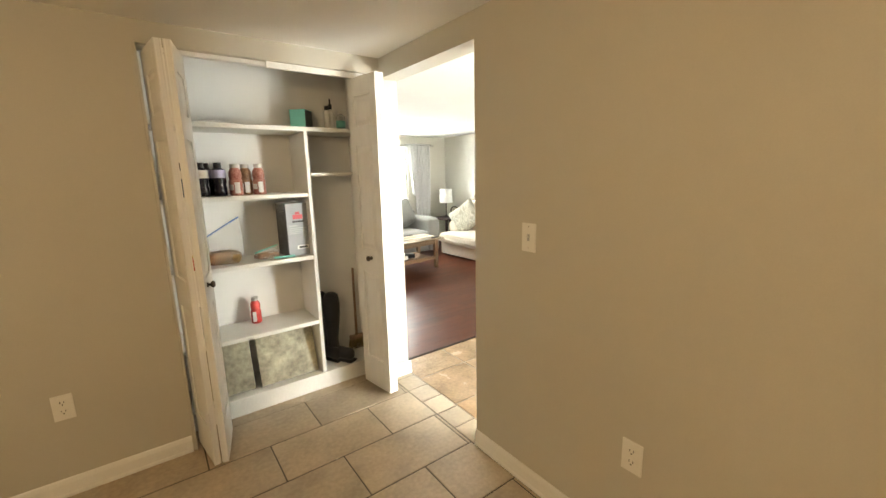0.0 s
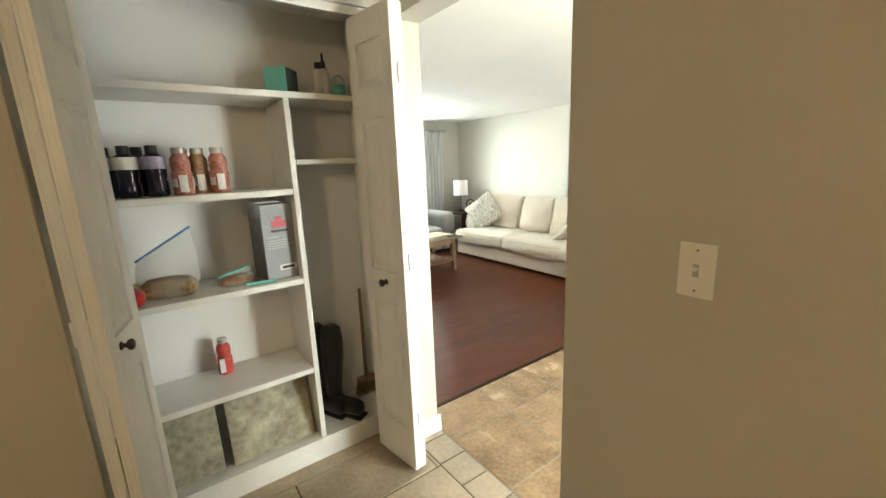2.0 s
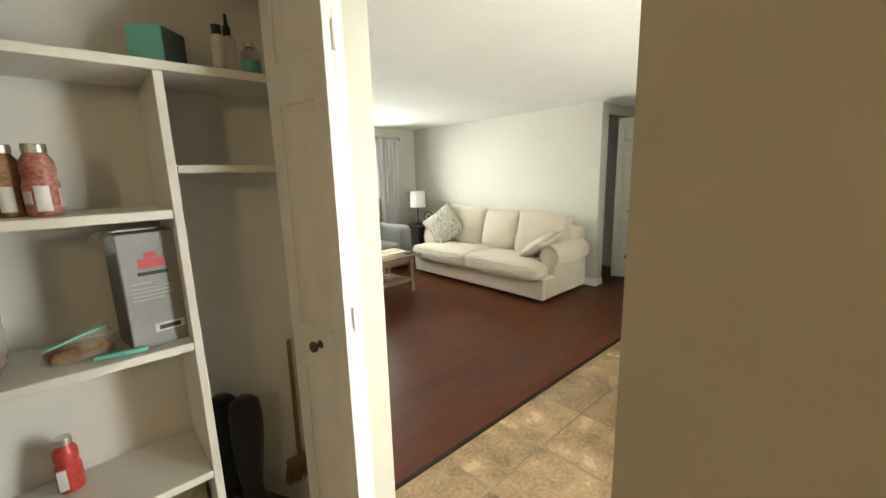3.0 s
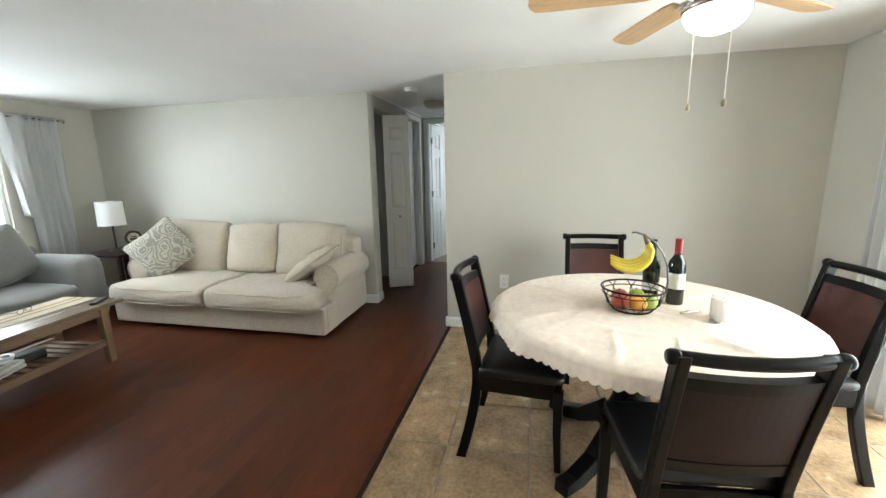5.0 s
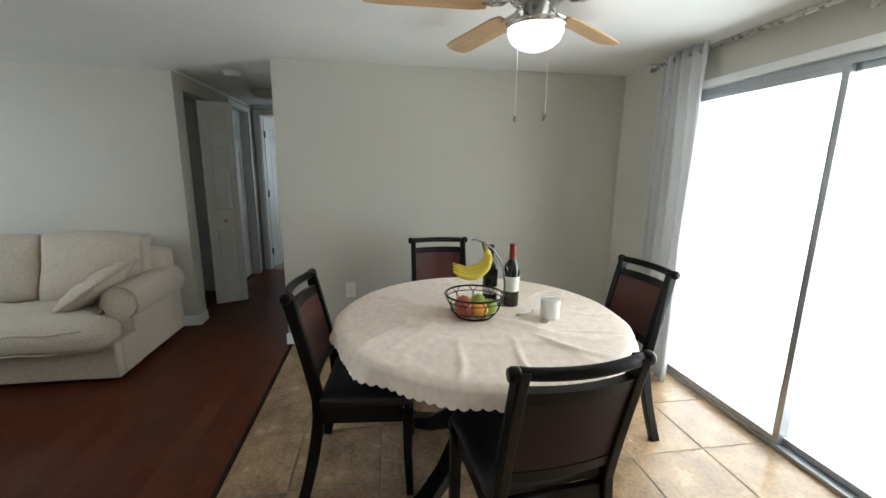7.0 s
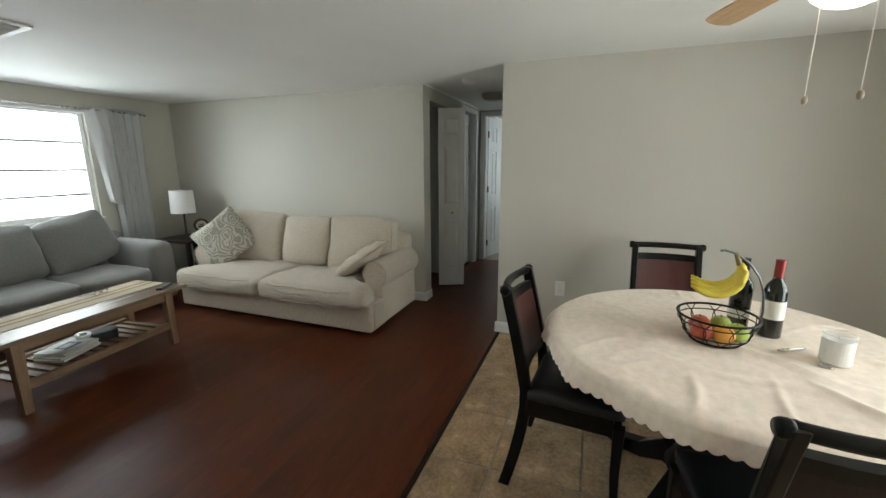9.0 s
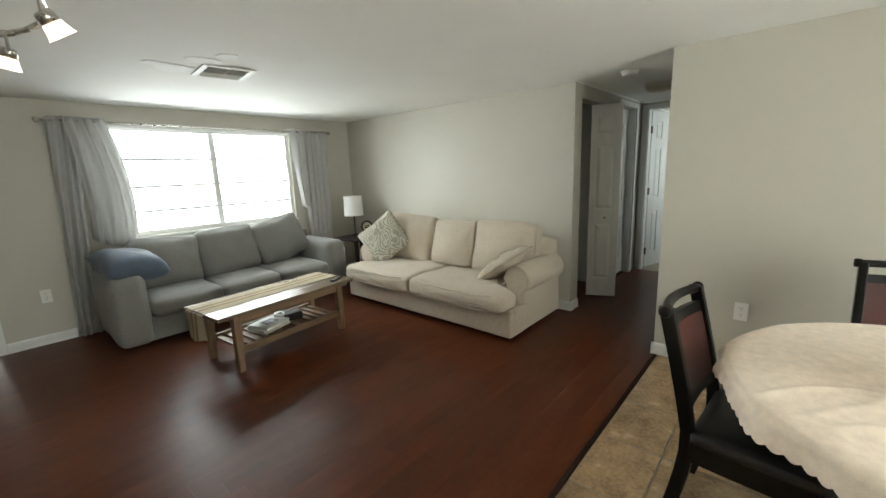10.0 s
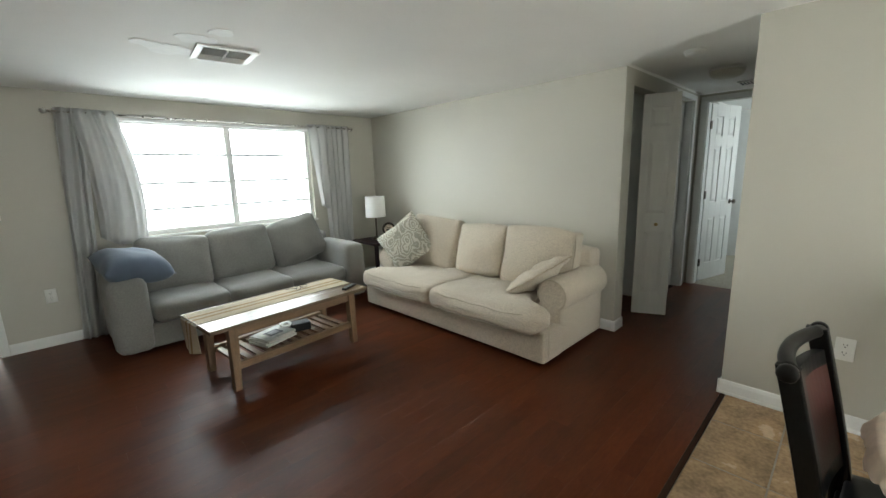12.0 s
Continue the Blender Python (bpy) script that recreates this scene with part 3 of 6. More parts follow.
def bifold(label, pivot, fold, end, h, z0, knob_at=None, knob_mat="bronze", group="closet doors", fold2=None):
    """Two hinged leaves: from the pivot to the fold, and from the fold to the end."""
    th = thing("bifold_door", label, "bifold door", Matrix.Translation((0, 0, z0)), group)
    for k, (p, q) in enumerate(((pivot, fold), (fold2 or fold, end))):
        m, w = strip(None, p, q, 0.03, h)
        leaf = door_leaf("door_leaf", w, h, 0.03, th, m)
        if knob_at and knob_at[0] == k:
            side = knob_at[1]
            knob(leaf, (w * knob_at[2], 0.03 if side > 0 else 0.0, knob_at[3]), (0, side, 0), knob_mat)
    hin = NB()
    for z in (0.25, h / 2, h - 0.25):
        tube(hin, (fold[0], fold[1] - 0.004, z - 0.035), (fold[0], fold[1] - 0.004, z + 0.035), 0.005, seg=8)
    part("hinge", hin, "door", th)
    return th


# closet doors, both folded back
bifold("white moulded bifold door folded open at the closet", (1.280, 2.52), (1.301, 2.262), (1.258, 2.545), 1.985, 0.015, (1, 1, 0.45, 0.892))
bifold("white moulded bifold door folded open beside the outlet wall", (0.212, 2.50), (0.254, 2.222), (0.378, 2.50), 1.985, 0.015, (1, -1, 0.28, 0.908), fold2=(0.316, 2.218))
track = NB()
box(track, (0.20, CY + 0.035, 2.008), (1.325, CY + 0.065, 2.03), 0.002)
box(track, (0.75, CY + 0.02, 1.998), (1.325, CY + 0.034, 2.03), 0.002)
tagged(part("closet_track", track, "trim"), "white metal door track under the closet header", "door track")
jamb = NB()
box(jamb, (0.186, CY - 0.012, 0), (0.199, CY + 0.1, 2.03), 0.002)
tagged(part("closet_jamb", jamb, "wall"), "painted corner bead of the closet opening", "trim", kind="structure")

# ---- closet shelving and what stands on it ----
shelving = thing("closet_shelving", "white painted built-in closet shelves with an upright divider", "shelving")
SF = 2.632


def board(name, lo, hi, label=""):
    bm = NB()
    box(bm, lo, hi, 0.003)
    return part(name, bm, "shelf", shelving, label)


for z in (1.722, 1.326, 0.928, 0.490):
    board("shelf", (0.202, SF, z - 0.026), (0.966 if z < 1.7 else 1.388, 2.938, z))
board("shelf", (0.992, SF, 1.425), (1.388, 2.938, 1.447))
board("divider", (0.967, SF + 0.001, 0.113), (0.991, 2.937, 1.695))
board("kickboard", (0.202, SF - 0.004, 0.0), (1.388, SF + 0.02, 0.112))
board("bottom_shelf", (0.202, SF + 0.021, 0.085), (1.388, 2.938, 0.111))


def bottle(name, label, category, at, prof, body, cap_prof, cap, label_band=None, band_mat="label", group="", seg=20):
    th = thing(name, label, category, Matrix.Translation(at), group)
    part("body", lathe(NB(), prof, seg), body, th, smooth=True)
    part("cap", lathe(NB(), cap_prof, seg), cap, th, smooth=False)
    if label_band:
        part("label_band", lathe(NB(), label_band, seg), band_mat, th, smooth=True)
    return th


S2, S3, S4, S1 = 1.3265, 0.9285, 0.4905, 1.7225
sport = [(0.0, 0), (0.034, 0.0), (0.038, 0.006), (0.038, 0.05), (0.033, 0.062), (0.038, 0.074), (0.038, 0.135), (0.035, 0.148), (0.018, 0.160), (0.016, 0.164)]
sport_cap = [(0.0, 0.188), (0.019, 0.188), (0.020, 0.184), (0.020, 0.160), (0.016, 0.158)][::-1]
band = [(0.0387, 0.102), (0.0388, 0.104), (0.0388, 0.146), (0.0387, 0.147)]
for x, yy, mt, bm_ in ((0.335, 2.79, "blue_drink", "label"), (0.345, 2.88, "blue_drink", "label"), (0.412, 2.755, "dark_drink", "label"), (0.450, 2.84, "dark_drink", "label_lilac"), (0.497, 2.735, "dark_drink", "label_lilac")):
    bottle("drink_bottle", ("blue" if mt == "blue_drink" else "dark purple") + " sports drink bottle with black cap on the closet shelf", "bottle",
           (x, yy, S2), sport, mt, sport_cap, "black_plastic", band, bm_, "bottles on the closet shelf")
shake = [(0.0, 0), (0.029, 0.0), (0.032, 0.005), (0.032, 0.075), (0.027, 0.09), (0.030, 0.105), (0.029, 0.130), (0.019, 0.148), (0.018, 0.152)]
shake_cap = [(0.0, 0.170), (0.020, 0.170), (0.021, 0.167), (0.021, 0.150), (0.018, 0.148)][::-1]
for x, yy, mt in ((0.580, 2.715, "pink_drink"), (0.645, 2.775, "brown_drink"), (0.710, 2.735, "pink_drink"), (0.592, 2.80, "pink_drink")):
    th = bottle("shake_bottle", ("pink" if mt == "pink_drink" else "caramel brown") + " sleeved shake bottle with silver cap on the shelf", "bottle", (x, yy, S2), shake, mt, shake_cap, "cap_silver",
                group="bottles on the closet shelf")
    th.scale = (1.14, 1.14, 1.05)
    for a0, z0, z1 in ((-1.95, 0.012, 0.072), (-0.55, 0.020, 0.066), (-2.9, 0.030, 0.060)):
        pr = NB()
        for q in range(6):
            a1, a2 = a0 + q * 0.13, a0 + (q + 1) * 0.13
            P = [(rr_ * math.cos(a), rr_ * math.sin(a), z) for a in (a1, a2) for rr_ in (0.0315, 0.0328) for z in (z0, z1)]
            vs = [pr.verts.new(p) for p in P]
            for f in ((2, 3, 7, 6), (0, 1, 3, 2), (4, 6, 7, 5), (1, 5, 7, 3), (0, 2, 6, 4)):
                pr.faces.new([vs[k] for k in f])
        part("print", pr, "print_white", th)
th = bottle("shake_bottle", "red and white shake bottle with silver cap, standing alone", "bottle", (0.632, 2.86, S4), shake, "red_can", shake_cap, "cap_silver")
st = NB()
box(st, (-0.026, -0.0330, 0.015), (-0.004, -0.0240, 0.080), 0.001)
part("print", st, "print_white", th)

# grey carton of the third shelf, with an open flap
carton = thing("appliance_box", "grey printed cardboard carton with an open flap on the shelf", "box", Matrix.Translation((0.905, 2.76, S3)) @ Matrix.Rotation(radians(8), 4, "Z"))
bm = NB()
box(bm, (-0.085, -0.075, 0), (0.060, 0.075, 0.335), 0.002)
part("body", bm, "box_grey", carton)
bm = NB()
box(bm, (-0.0875, -0.073, 0.004), (-0.0855, 0.073, 0.331), 0.0005)
part("side_print", bm, "box_dark", carton, "dark patterned side panel")
for lo, hi, mt in (((-0.045, -0.0775, 0.235), (0.018, -0.0755, 0.262), "print_red"), ((-0.028, -0.078, 0.264), (0.0, -0.0755, 0.280), "print_red"), ((-0.05, -0.0775, 0.214), (0.024, -0.0755, 0.224), "slot"),
                   ((-0.03, -0.0775, 0.042), (0.045, -0.0755, 0.066), "print_white"), ((-0.07, -0.0775, 0.19), (-0.02, -0.0755, 0.195), "print_grey"), ((-0.07, -0.0775, 0.176), (0.03, -0.0755, 0.179), "print_grey"),
                   ((-0.07, -0.0775, 0.165), (0.022, -0.0755, 0.168), "print_grey"), ((-0.07, -0.0775, 0.154), (0.03, -0.0755, 0.157), "print_grey"), ((-0.07, -0.0775, 0.143), (0.005, -0.0755, 0.146), "print_grey")):
    bm = NB()
    box(bm, lo, hi)
    part("print", bm, mt, carton)
bm = NB()
box(bm, (-0.02, -0.0785, 0.047), (0.035, -0.0776, 0.060))
part("print", bm, "slot", carton)
bm = NB()
box(bm, (-0.085, -0.07, 0.337), (0.02, 0.0, 0.341), 0.001, Matrix.Rotation(radians(-4), 4, "X"))
part("flap", bm, "print_white", carton, "white torn inner flap")
bm = NB()
cushion(bm, (-0.095, -0.02, 0.315), (0.022, 0.06, 0.028), 0.018, (0, 0, 0), n=5, rough=0.014, seed=3)
part("film", bm, "poly", carton, "clear crumpled plastic film")


def bag(name, label, at, w, d, h, fill, tilt, zip_mat, turn=0.0):
    th = thing(name, label, "food bag", Matrix.Translation(at) @ Matrix.Rotation(radians(turn), 4, "Z"))
    bm = NB()

    def skin(u, v):
        a = u * math.tau
        taper = 1 - 0.92 * v ** 1.6
        lean = tilt * v
        x = math.cos(a) * w * (1 - 0.15 * v) * (0.75 + 0.25 * min(1, v * 5))
        y = math.sin(a) * d * taper
        z = v * h * (1 + 0.30 * math.cos(a)) + 0.002
        k = noise.noise((math.cos(a) * 3, math.sin(a) * 3 + v * 4, turn)) * 0.012 * (v > 0.02)
        return (x + k, y + lean + k, z)
    sheet(bm, 28, 12, skin, 0.0008)
    bag_film = part("film", bm, "poly", th, "clear plastic film", smooth=True)
    bag_film.visible_shadow = False
    bm = NB()
    sweep(bm, [(-w * 0.86 + 1.72 * w * k / 8, tilt, h * (0.70 + 0.60 * k / 8) + 0.003) for k in range(9)], 0.0045, 6)
    part("zip_strip", bm, zip_mat, th, smooth=True)
    bm = NB()
    cushion(bm, (0, 0, fill / 2 + 0.001), (w * 0.8, d * 0.8, fill / 2), fill * 0.45, (0, 0, fill * 0.25), n=9, rough=0.007, seed=turn)
    part("filling", bm, "grain" if zip_mat == "zip_blue" else "nuts", th)
    return th


bag("food_bag", "clear zip bag of oat grain with a blue strip", (0.475, 2.765, S3), 0.118, 0.065, 0.205, 0.062, 0.02, "zip_blue", -12)
bag("food_bag", "clear small bag of brown nuts with a teal clip", (0.715, 2.75, S3), 0.085, 0.05, 0.055, 0.032, 0.0, "teal", 12)
clip = NB()
box(clip, (-0.062, -0.006, 0.0), (0.062, 0.006, 0.013), 0.003, Matrix.Translation((0.80, 2.672, S3 + 0.001)) @ Matrix.Rotation(radians(-12), 4, "Z"))
tagged(part("bag_clip", clip, "teal"), "teal plastic bag clip lying on the shelf", "bag clip")
for x, yy, mt, lb in ((0.335, 2.70, "red_pack", "red crumpled snack packet on the closet shelf"), (0.325, 2.79, "yellow_pack", "yellow crumpled snack packet on the closet shelf")):
    bm = NB()
    cushion(bm, (x, yy, S3 + 0.030), (0.062, 0.045, 0.028), 0.024, (0, 0, 0.006), n=8, rough=0.012, seed=x * 9)
    tagged(part("snack_packet", bm, mt), lb, "packet")

# top shelf
teal = thing("teal_box", "teal cardboard box with a dark side on the top shelf", "box", Matrix.Translation((1.015, 2.80, S1)) @ Matrix.Rotation(radians(-42), 4, "Z"))
bm = NB()
box(bm, (-0.05, -0.055, 0), (0.05, 0.055, 0.118), 0.002)
part("body", bm, "teal", teal)
bm = NB()
box(bm, (0.0505, -0.052, 0.003), (0.0525, 0.052, 0.114), 0.0005)
part("side_print", bm, "teal_dark", teal)
bottle("spray_bottle", "white labelled cosmetic bottle with black cap", "bottle", (1.165, 2.74, S1), [(0, 0), (0.018, 0), (0.019, 0.004), (0.019, 0.112), (0.014, 0.12)], "wax",
       [(0.014, 0.119), (0.0145, 0.120), (0.0145, 0.147), (0, 0.148)], "black_plastic", [(0.0195, 0.012), (0.0195, 0.095)], "label", "toiletries on the closet shelf", 16)
bottle("spray_bottle", "clear spray bottle with tall black nozzle", "bottle", (1.212, 2.80, S1), [(0, 0), (0.022, 0), (0.023, 0.004), (0.023, 0.125), (0.01, 0.145)], "clear",
       [(0.011, 0.144), (0.012, 0.146), (0.012, 0.165), (0.006, 0.175), (0.005, 0.205), (0, 0.206)], "black_plastic", None, "label", "toiletries on the closet shelf", 16)
bottle("gel_bottle", "clear gel bottle with a blue label", "bottle", (1.265, 2.76, S1), [(0, 0), (0.028, 0), (0.030, 0.004), (0.030, 0.085), (0.012, 0.105)], "clear",
       [(0.012, 0.104), (0.0125, 0.106), (0.0125, 0.122), (0, 0.123)], "wax", [(0.0305, 0.02), (0.0305, 0.062)], "teal", "toiletries on the closet shelf", 16)

# spare tiles leaning at the bottom, and boots
for x0, x1, lean, lb in ((0.215, 0.555, 13, "grey veined stone tile leaning in the closet"), (0.590, 0.955, 15, "grey veined stone tile leaning beside the divider")):
    bm = NB()
    box(bm, (x0, -0.012, 0), (x1, 0, 0.335), 0.002)
    ob = tagged(part("spare_tile", bm, "stone_tile", m=Matrix.Translation((0, 2.712 if x0 < 0.5 else 2.70, 0.1125)) @ Matrix.Rotation(radians(-lean), 4, "X")), lb, "tile", "spare tiles in the closet")


def boot(at, turn):
    th = thing("tall_boot", "black suede knee-high boot standing in the closet", "boot", Matrix.Translation(at) @ Matrix.Rotation(radians(turn), 4, "Z"), "pair of boots")
    bm = NB()
    rings = [(0.0, 0.0, 0.034, 0.052), (0.0, 0.035, 0.034, 0.050), (0.005, 0.08, 0.036, 0.042), (0.008, 0.13, 0.039, 0.042), (0.005, 0.22, 0.048, 0.052), (0.0, 0.32, 0.055, 0.060), (-0.003, 0.40, 0.056, 0.060), (-0.004, 0.46, 0.050, 0.050), (-0.004, 0.478, 0.03, 0.03)]
    L = []
    for oy, z, rx, ry in rings:
        L.append([bm.verts.new((rx * math.cos(k * math.tau / 18), oy + ry * math.sin(k * math.tau / 18), z + 0.018)) for k in range(18)])
    for A, B in zip(L, L[1:]):
        for k in range(18):
            bm.faces.new((A[k], A[(k + 1) % 18], B[(k + 1) % 18], B[k]))
    bm.faces.new(L[-1]), bm.faces.new(L[0][::-1])
    part("shaft", bm, "boot", th, smooth=True)
    bm = NB()
    cushion(bm, (0.0, -0.085, 0.055), (0.036, 0.088, 0.042), 0.038, (0, 0, 0.004), n=7, rough=0.002)
    part("foot", bm, "boot", th, smooth=True)
    bm = NB()
    cushion(bm, (0.0, -0.062, 0.009), (0.037, 0.115, 0.009), 0.008, n=6, rough=0.0)
    part("sole", bm, "black_plastic", th, smooth=True)
    return th


boot((1.115, 2.80, 0.112), 28)
boot((1.055, 2.87, 0.112), 24)

broom = thing("broom", "short wooden-handled brush leaning in the closet corner", "brush", Matrix.Translation((1.322, 2.865, 0.1115)))
part("handle", tube(NB(), (0.0, 0.0, 0.10), (0.020, 0.045, 0.62), 0.011, 0.009, seg=10), "oak_up", broom, "brown wooden handle", smooth=True)
part("block", box(NB(), (-0.055, -0.02, 0.075), (0.055, 0.02, 0.105), 0.006), "oak", broom)
bristle = NB()
for bx_ in range(14):
    for by_ in range(4):
        p0 = (-0.05 + bx_ * 0.0077, -0.015 + by_ * 0.01, 0.076)
        tube(bristle, p0, (p0[0] * 1.25 + 0.003 * math.sin(bx_ * 5), p0[1] * 1.5 + 0.003 * math.cos(bx_ * 3 + by_), 0.001), 0.0035, 0.002, seg=5)
part("bristles", bristle, "stem", broom, "brown stiff bristles")


# ---- wall plates ----
def plate(kind, label, m, group=""):
    """A wall plate on the xz plane, facing -y."""
    th = thing(kind, label, "light switch" if kind == "light_switch" else "wall outlet", m, group)
    bm = NB()
    box(bm, (-0.037, -0.006, -0.06), (0.037, 0.0, 0.06), 0.003)
    part("plate", bm, "plastic_white", th)
    if kind == "wall_outlet":
        for z in (-0.021, 0.021):
            bm = NB()
            lathe(bm, [(0.0165, 0), (0.0165, 0.002), (0, 0.002)], 18, m=Matrix.Translation((0, -0.006, z)) @ Matrix.Rotation(radians(90), 4, "X"))
            sock = part("socket", bm, "plastic_white", th)
            bm = NB()
            box(bm, (-0.008, -0.0087, z + 0.001), (-0.0055, -0.0079, z + 0.010))
            box(bm, (0.0055, -0.0087, z + 0.001), (0.008, -0.0079, z + 0.009))
            lathe(bm, [(0.003, 0), (0.003, 0.0008), (0, 0.0008)], 8, m=Matrix.Translation((0, -0.0079, z - 0.007)) @ Matrix.Rotation(radians(90), 4, "X"))
            part("slot", bm, "slot", sock)
    else:
        for k in ((0,) if kind == "light_switch" and "double" not in label else (-0.023, 0.023)):
            bm = NB()
            box(bm, (k - 0.006, -0.0085, -0.014), (k + 0.006, -0.006, 0.014), 0.001)
            part("bezel", bm, "print_grey", th)
            bm = NB()
            box(bm, (k - 0.0045, -0.018, 0.0), (k + 0.0045, -0.008, 0.009), 0.002)
            part("lever", bm, "plastic_white", th)
        for z in (-0.045, 0.045):
            bm = NB()
            lathe(bm, [(0.003, 0), (0.0025, 0.001), (0, 0.001)], 8, m=Matrix.Translation((0, -0.006, z)) @ Matrix.Rotation(radians(90), 4, "X"))
            part("screw", bm, "nickel", th)
    return th


WX = Matrix.Rotation(radians(-90), 4, "Z")   # turns a plate to face -x
plate("light_switch", "ivory single light switch plate on the partition wall", Matrix.Translation((PX0, 1.217, 1.159)) @ WX)
plate("wall_outlet", "white double outlet low on the partition wall", Matrix.Translation((PX0, 0.727, 0.436)) @ WX, "wall outlets")
plate("wall_outlet", "white double outlet low beside the closet", Matrix.Translation((-0.272, CY, 0.432)), "wall outlets")
plate("wall_outlet", "white double outlet on the dining wall", Matrix.Translation((DX, 2.154, 0.432)) @ WX, "wall outlets")
plate("wall_outlet", "white double outlet beside the front door", Matrix.Translation((1.850, NY, 0.436)), "wall outlets")
plate("light_switch", "white double light switch plate by the front door", Matrix.Translation((1.630, NY, 1.160)))

# kitchen ceiling lamp, behind the walker
kl = thing("ceiling_lamp", "round frosted glass kitchen ceiling lamp, lit", "ceiling lamp", pose(-0.8, 0.15, ZC))
part("base", lathe(NB(), [(0.15, 0), (0.15, -0.02), (0.13, -0.03)], 28), "nickel", kl)
part("rim", lathe(NB(), [(0.145, -0.032), (0.15, -0.036), (0.145, -0.040), (0.135, -0.036)], 28), "nickel", kl)

# ---- dining room ----
TC = Vector((3.292, 1.457, 0))
table = thing("dining_table", "round black wooden pedestal dining table", "table", Matrix.Translation(TC))
part("tabletop", lathe(NB(), [(0, 0.69), (0.60, 0.69), (0.615, 0.695), (0.62, 0.71), (0.615, 0.727), (0.60, 0.731), (0, 0.731)], 48), "black_wood", table)
part("pedestal", lathe(NB(), [(0.0, 0.13), (0.13, 0.13), (0.14, 0.16), (0.11, 0.22), (0.08, 0.30), (0.075, 0.40), (0.09, 0.50), (0.13, 0.58), (0.16, 0.62), (0.16, 0.69), (0, 0.69)], 28), "black_wood", table, smooth=True)
for k in range(4):
    bm = NB()
    a = radians(45 + 90 * k)
    prism(bm, [(0.05, 0.12), (0.16, 0.20), (0.28, 0.10), (0.40, 0.055), (0.47, 0.055), (0.475, 0.0), (0.36, 0.0), (0.26, 0.03), (0.15, 0.09), (0.05, 0.06)], -0.035, 0.035, "y", 0.006)
    part("foot", bm, "black_wood", table, m=Matrix.Rotation(a, 4, "Z"))
    bm = NB()
    prism(bm, [(0.08, 0.42), (0.13, 0.42), (0.40, 0.64), (0.40, 0.69), (0.33, 0.69)], -0.022, 0.022, "y", 0.005)
    part("brace", bm, "black_wood", table, m=Matrix.Rotation(a, 4, "Z"))

bm = NB()
NSEG = 560


def hem(u, v):
    a = u * math.tau
    sc = 0.5 + 0.5 * abs(math.sin(a * 56))
    fold = 0.5 * math.sin(a * 9 + 0.6) + 0.35 * math.sin(a * 14 + 2) + 0.25 * math.sin(a * 23)
    if v < 0.5:
        r = 0.622 * (v / 0.5)
        z = 0.7345 + 0.004 * max(0, noise.noise((r * math.cos(a) * 7, r * math.sin(a) * 7, 2))) + 0.006 * max(0, 1 - abs(noise.noise((r * math.cos(a) * 3, r * math.sin(a) * 3, 5))) * 11) + 0.0035 * max(0, math.exp(-((r * math.cos(a - 0.9) - 0.12) / 0.015) ** 2)) * (r < 0.6)
        for k, (ang, wide, high) in enumerate(((3.3, 0.012, 0.008), (3.75, 0.016, 0.010), (4.1, 0.011, 0.007), (4.62, 0.014, 0.010), (5.2, 0.012, 0.007), (5.7, 0.015, 0.009), (0.2, 0.012, 0.007), (1.1, 0.013, 0.006), (2.0, 0.012, 0.008), (2.7, 0.015, 0.009))):
            across = r * math.sin(a - ang - 0.10 * math.sin(r * 9 + k))
            if math.cos(a - ang) > 0:
                z += high * math.exp(-(across / wide) ** 2) * max(0.0, min(1.0, (r - 0.25 - 0.03 * (k % 4)) / 0.2)) * min(1.0, (0.622 - r) / 0.03)
    else:
        w = (v - 0.5) / 0.5
        r = 0.622 + 0.020 * math.sin(min(1, w * 3) * math.pi / 2) + w * (0.022 + 0.020 * fold)
        z = 0.7345 - (w ** 1.15) * (0.042 + 0.022 * sc + 0.006 * math.sin(a * 3))
    return (TC.x + r * math.cos(a), TC.y + r * math.sin(a), z)


sheet(bm, NSEG, 64, hem, 0.002)
bmesh.ops.remove_doubles(bm, verts=bm.verts, dist=0.0004)
tagged(part("tablecloth", bm, "cloth", smooth=True), "ivory damask tablecloth with a scalloped edge", "tablecloth")


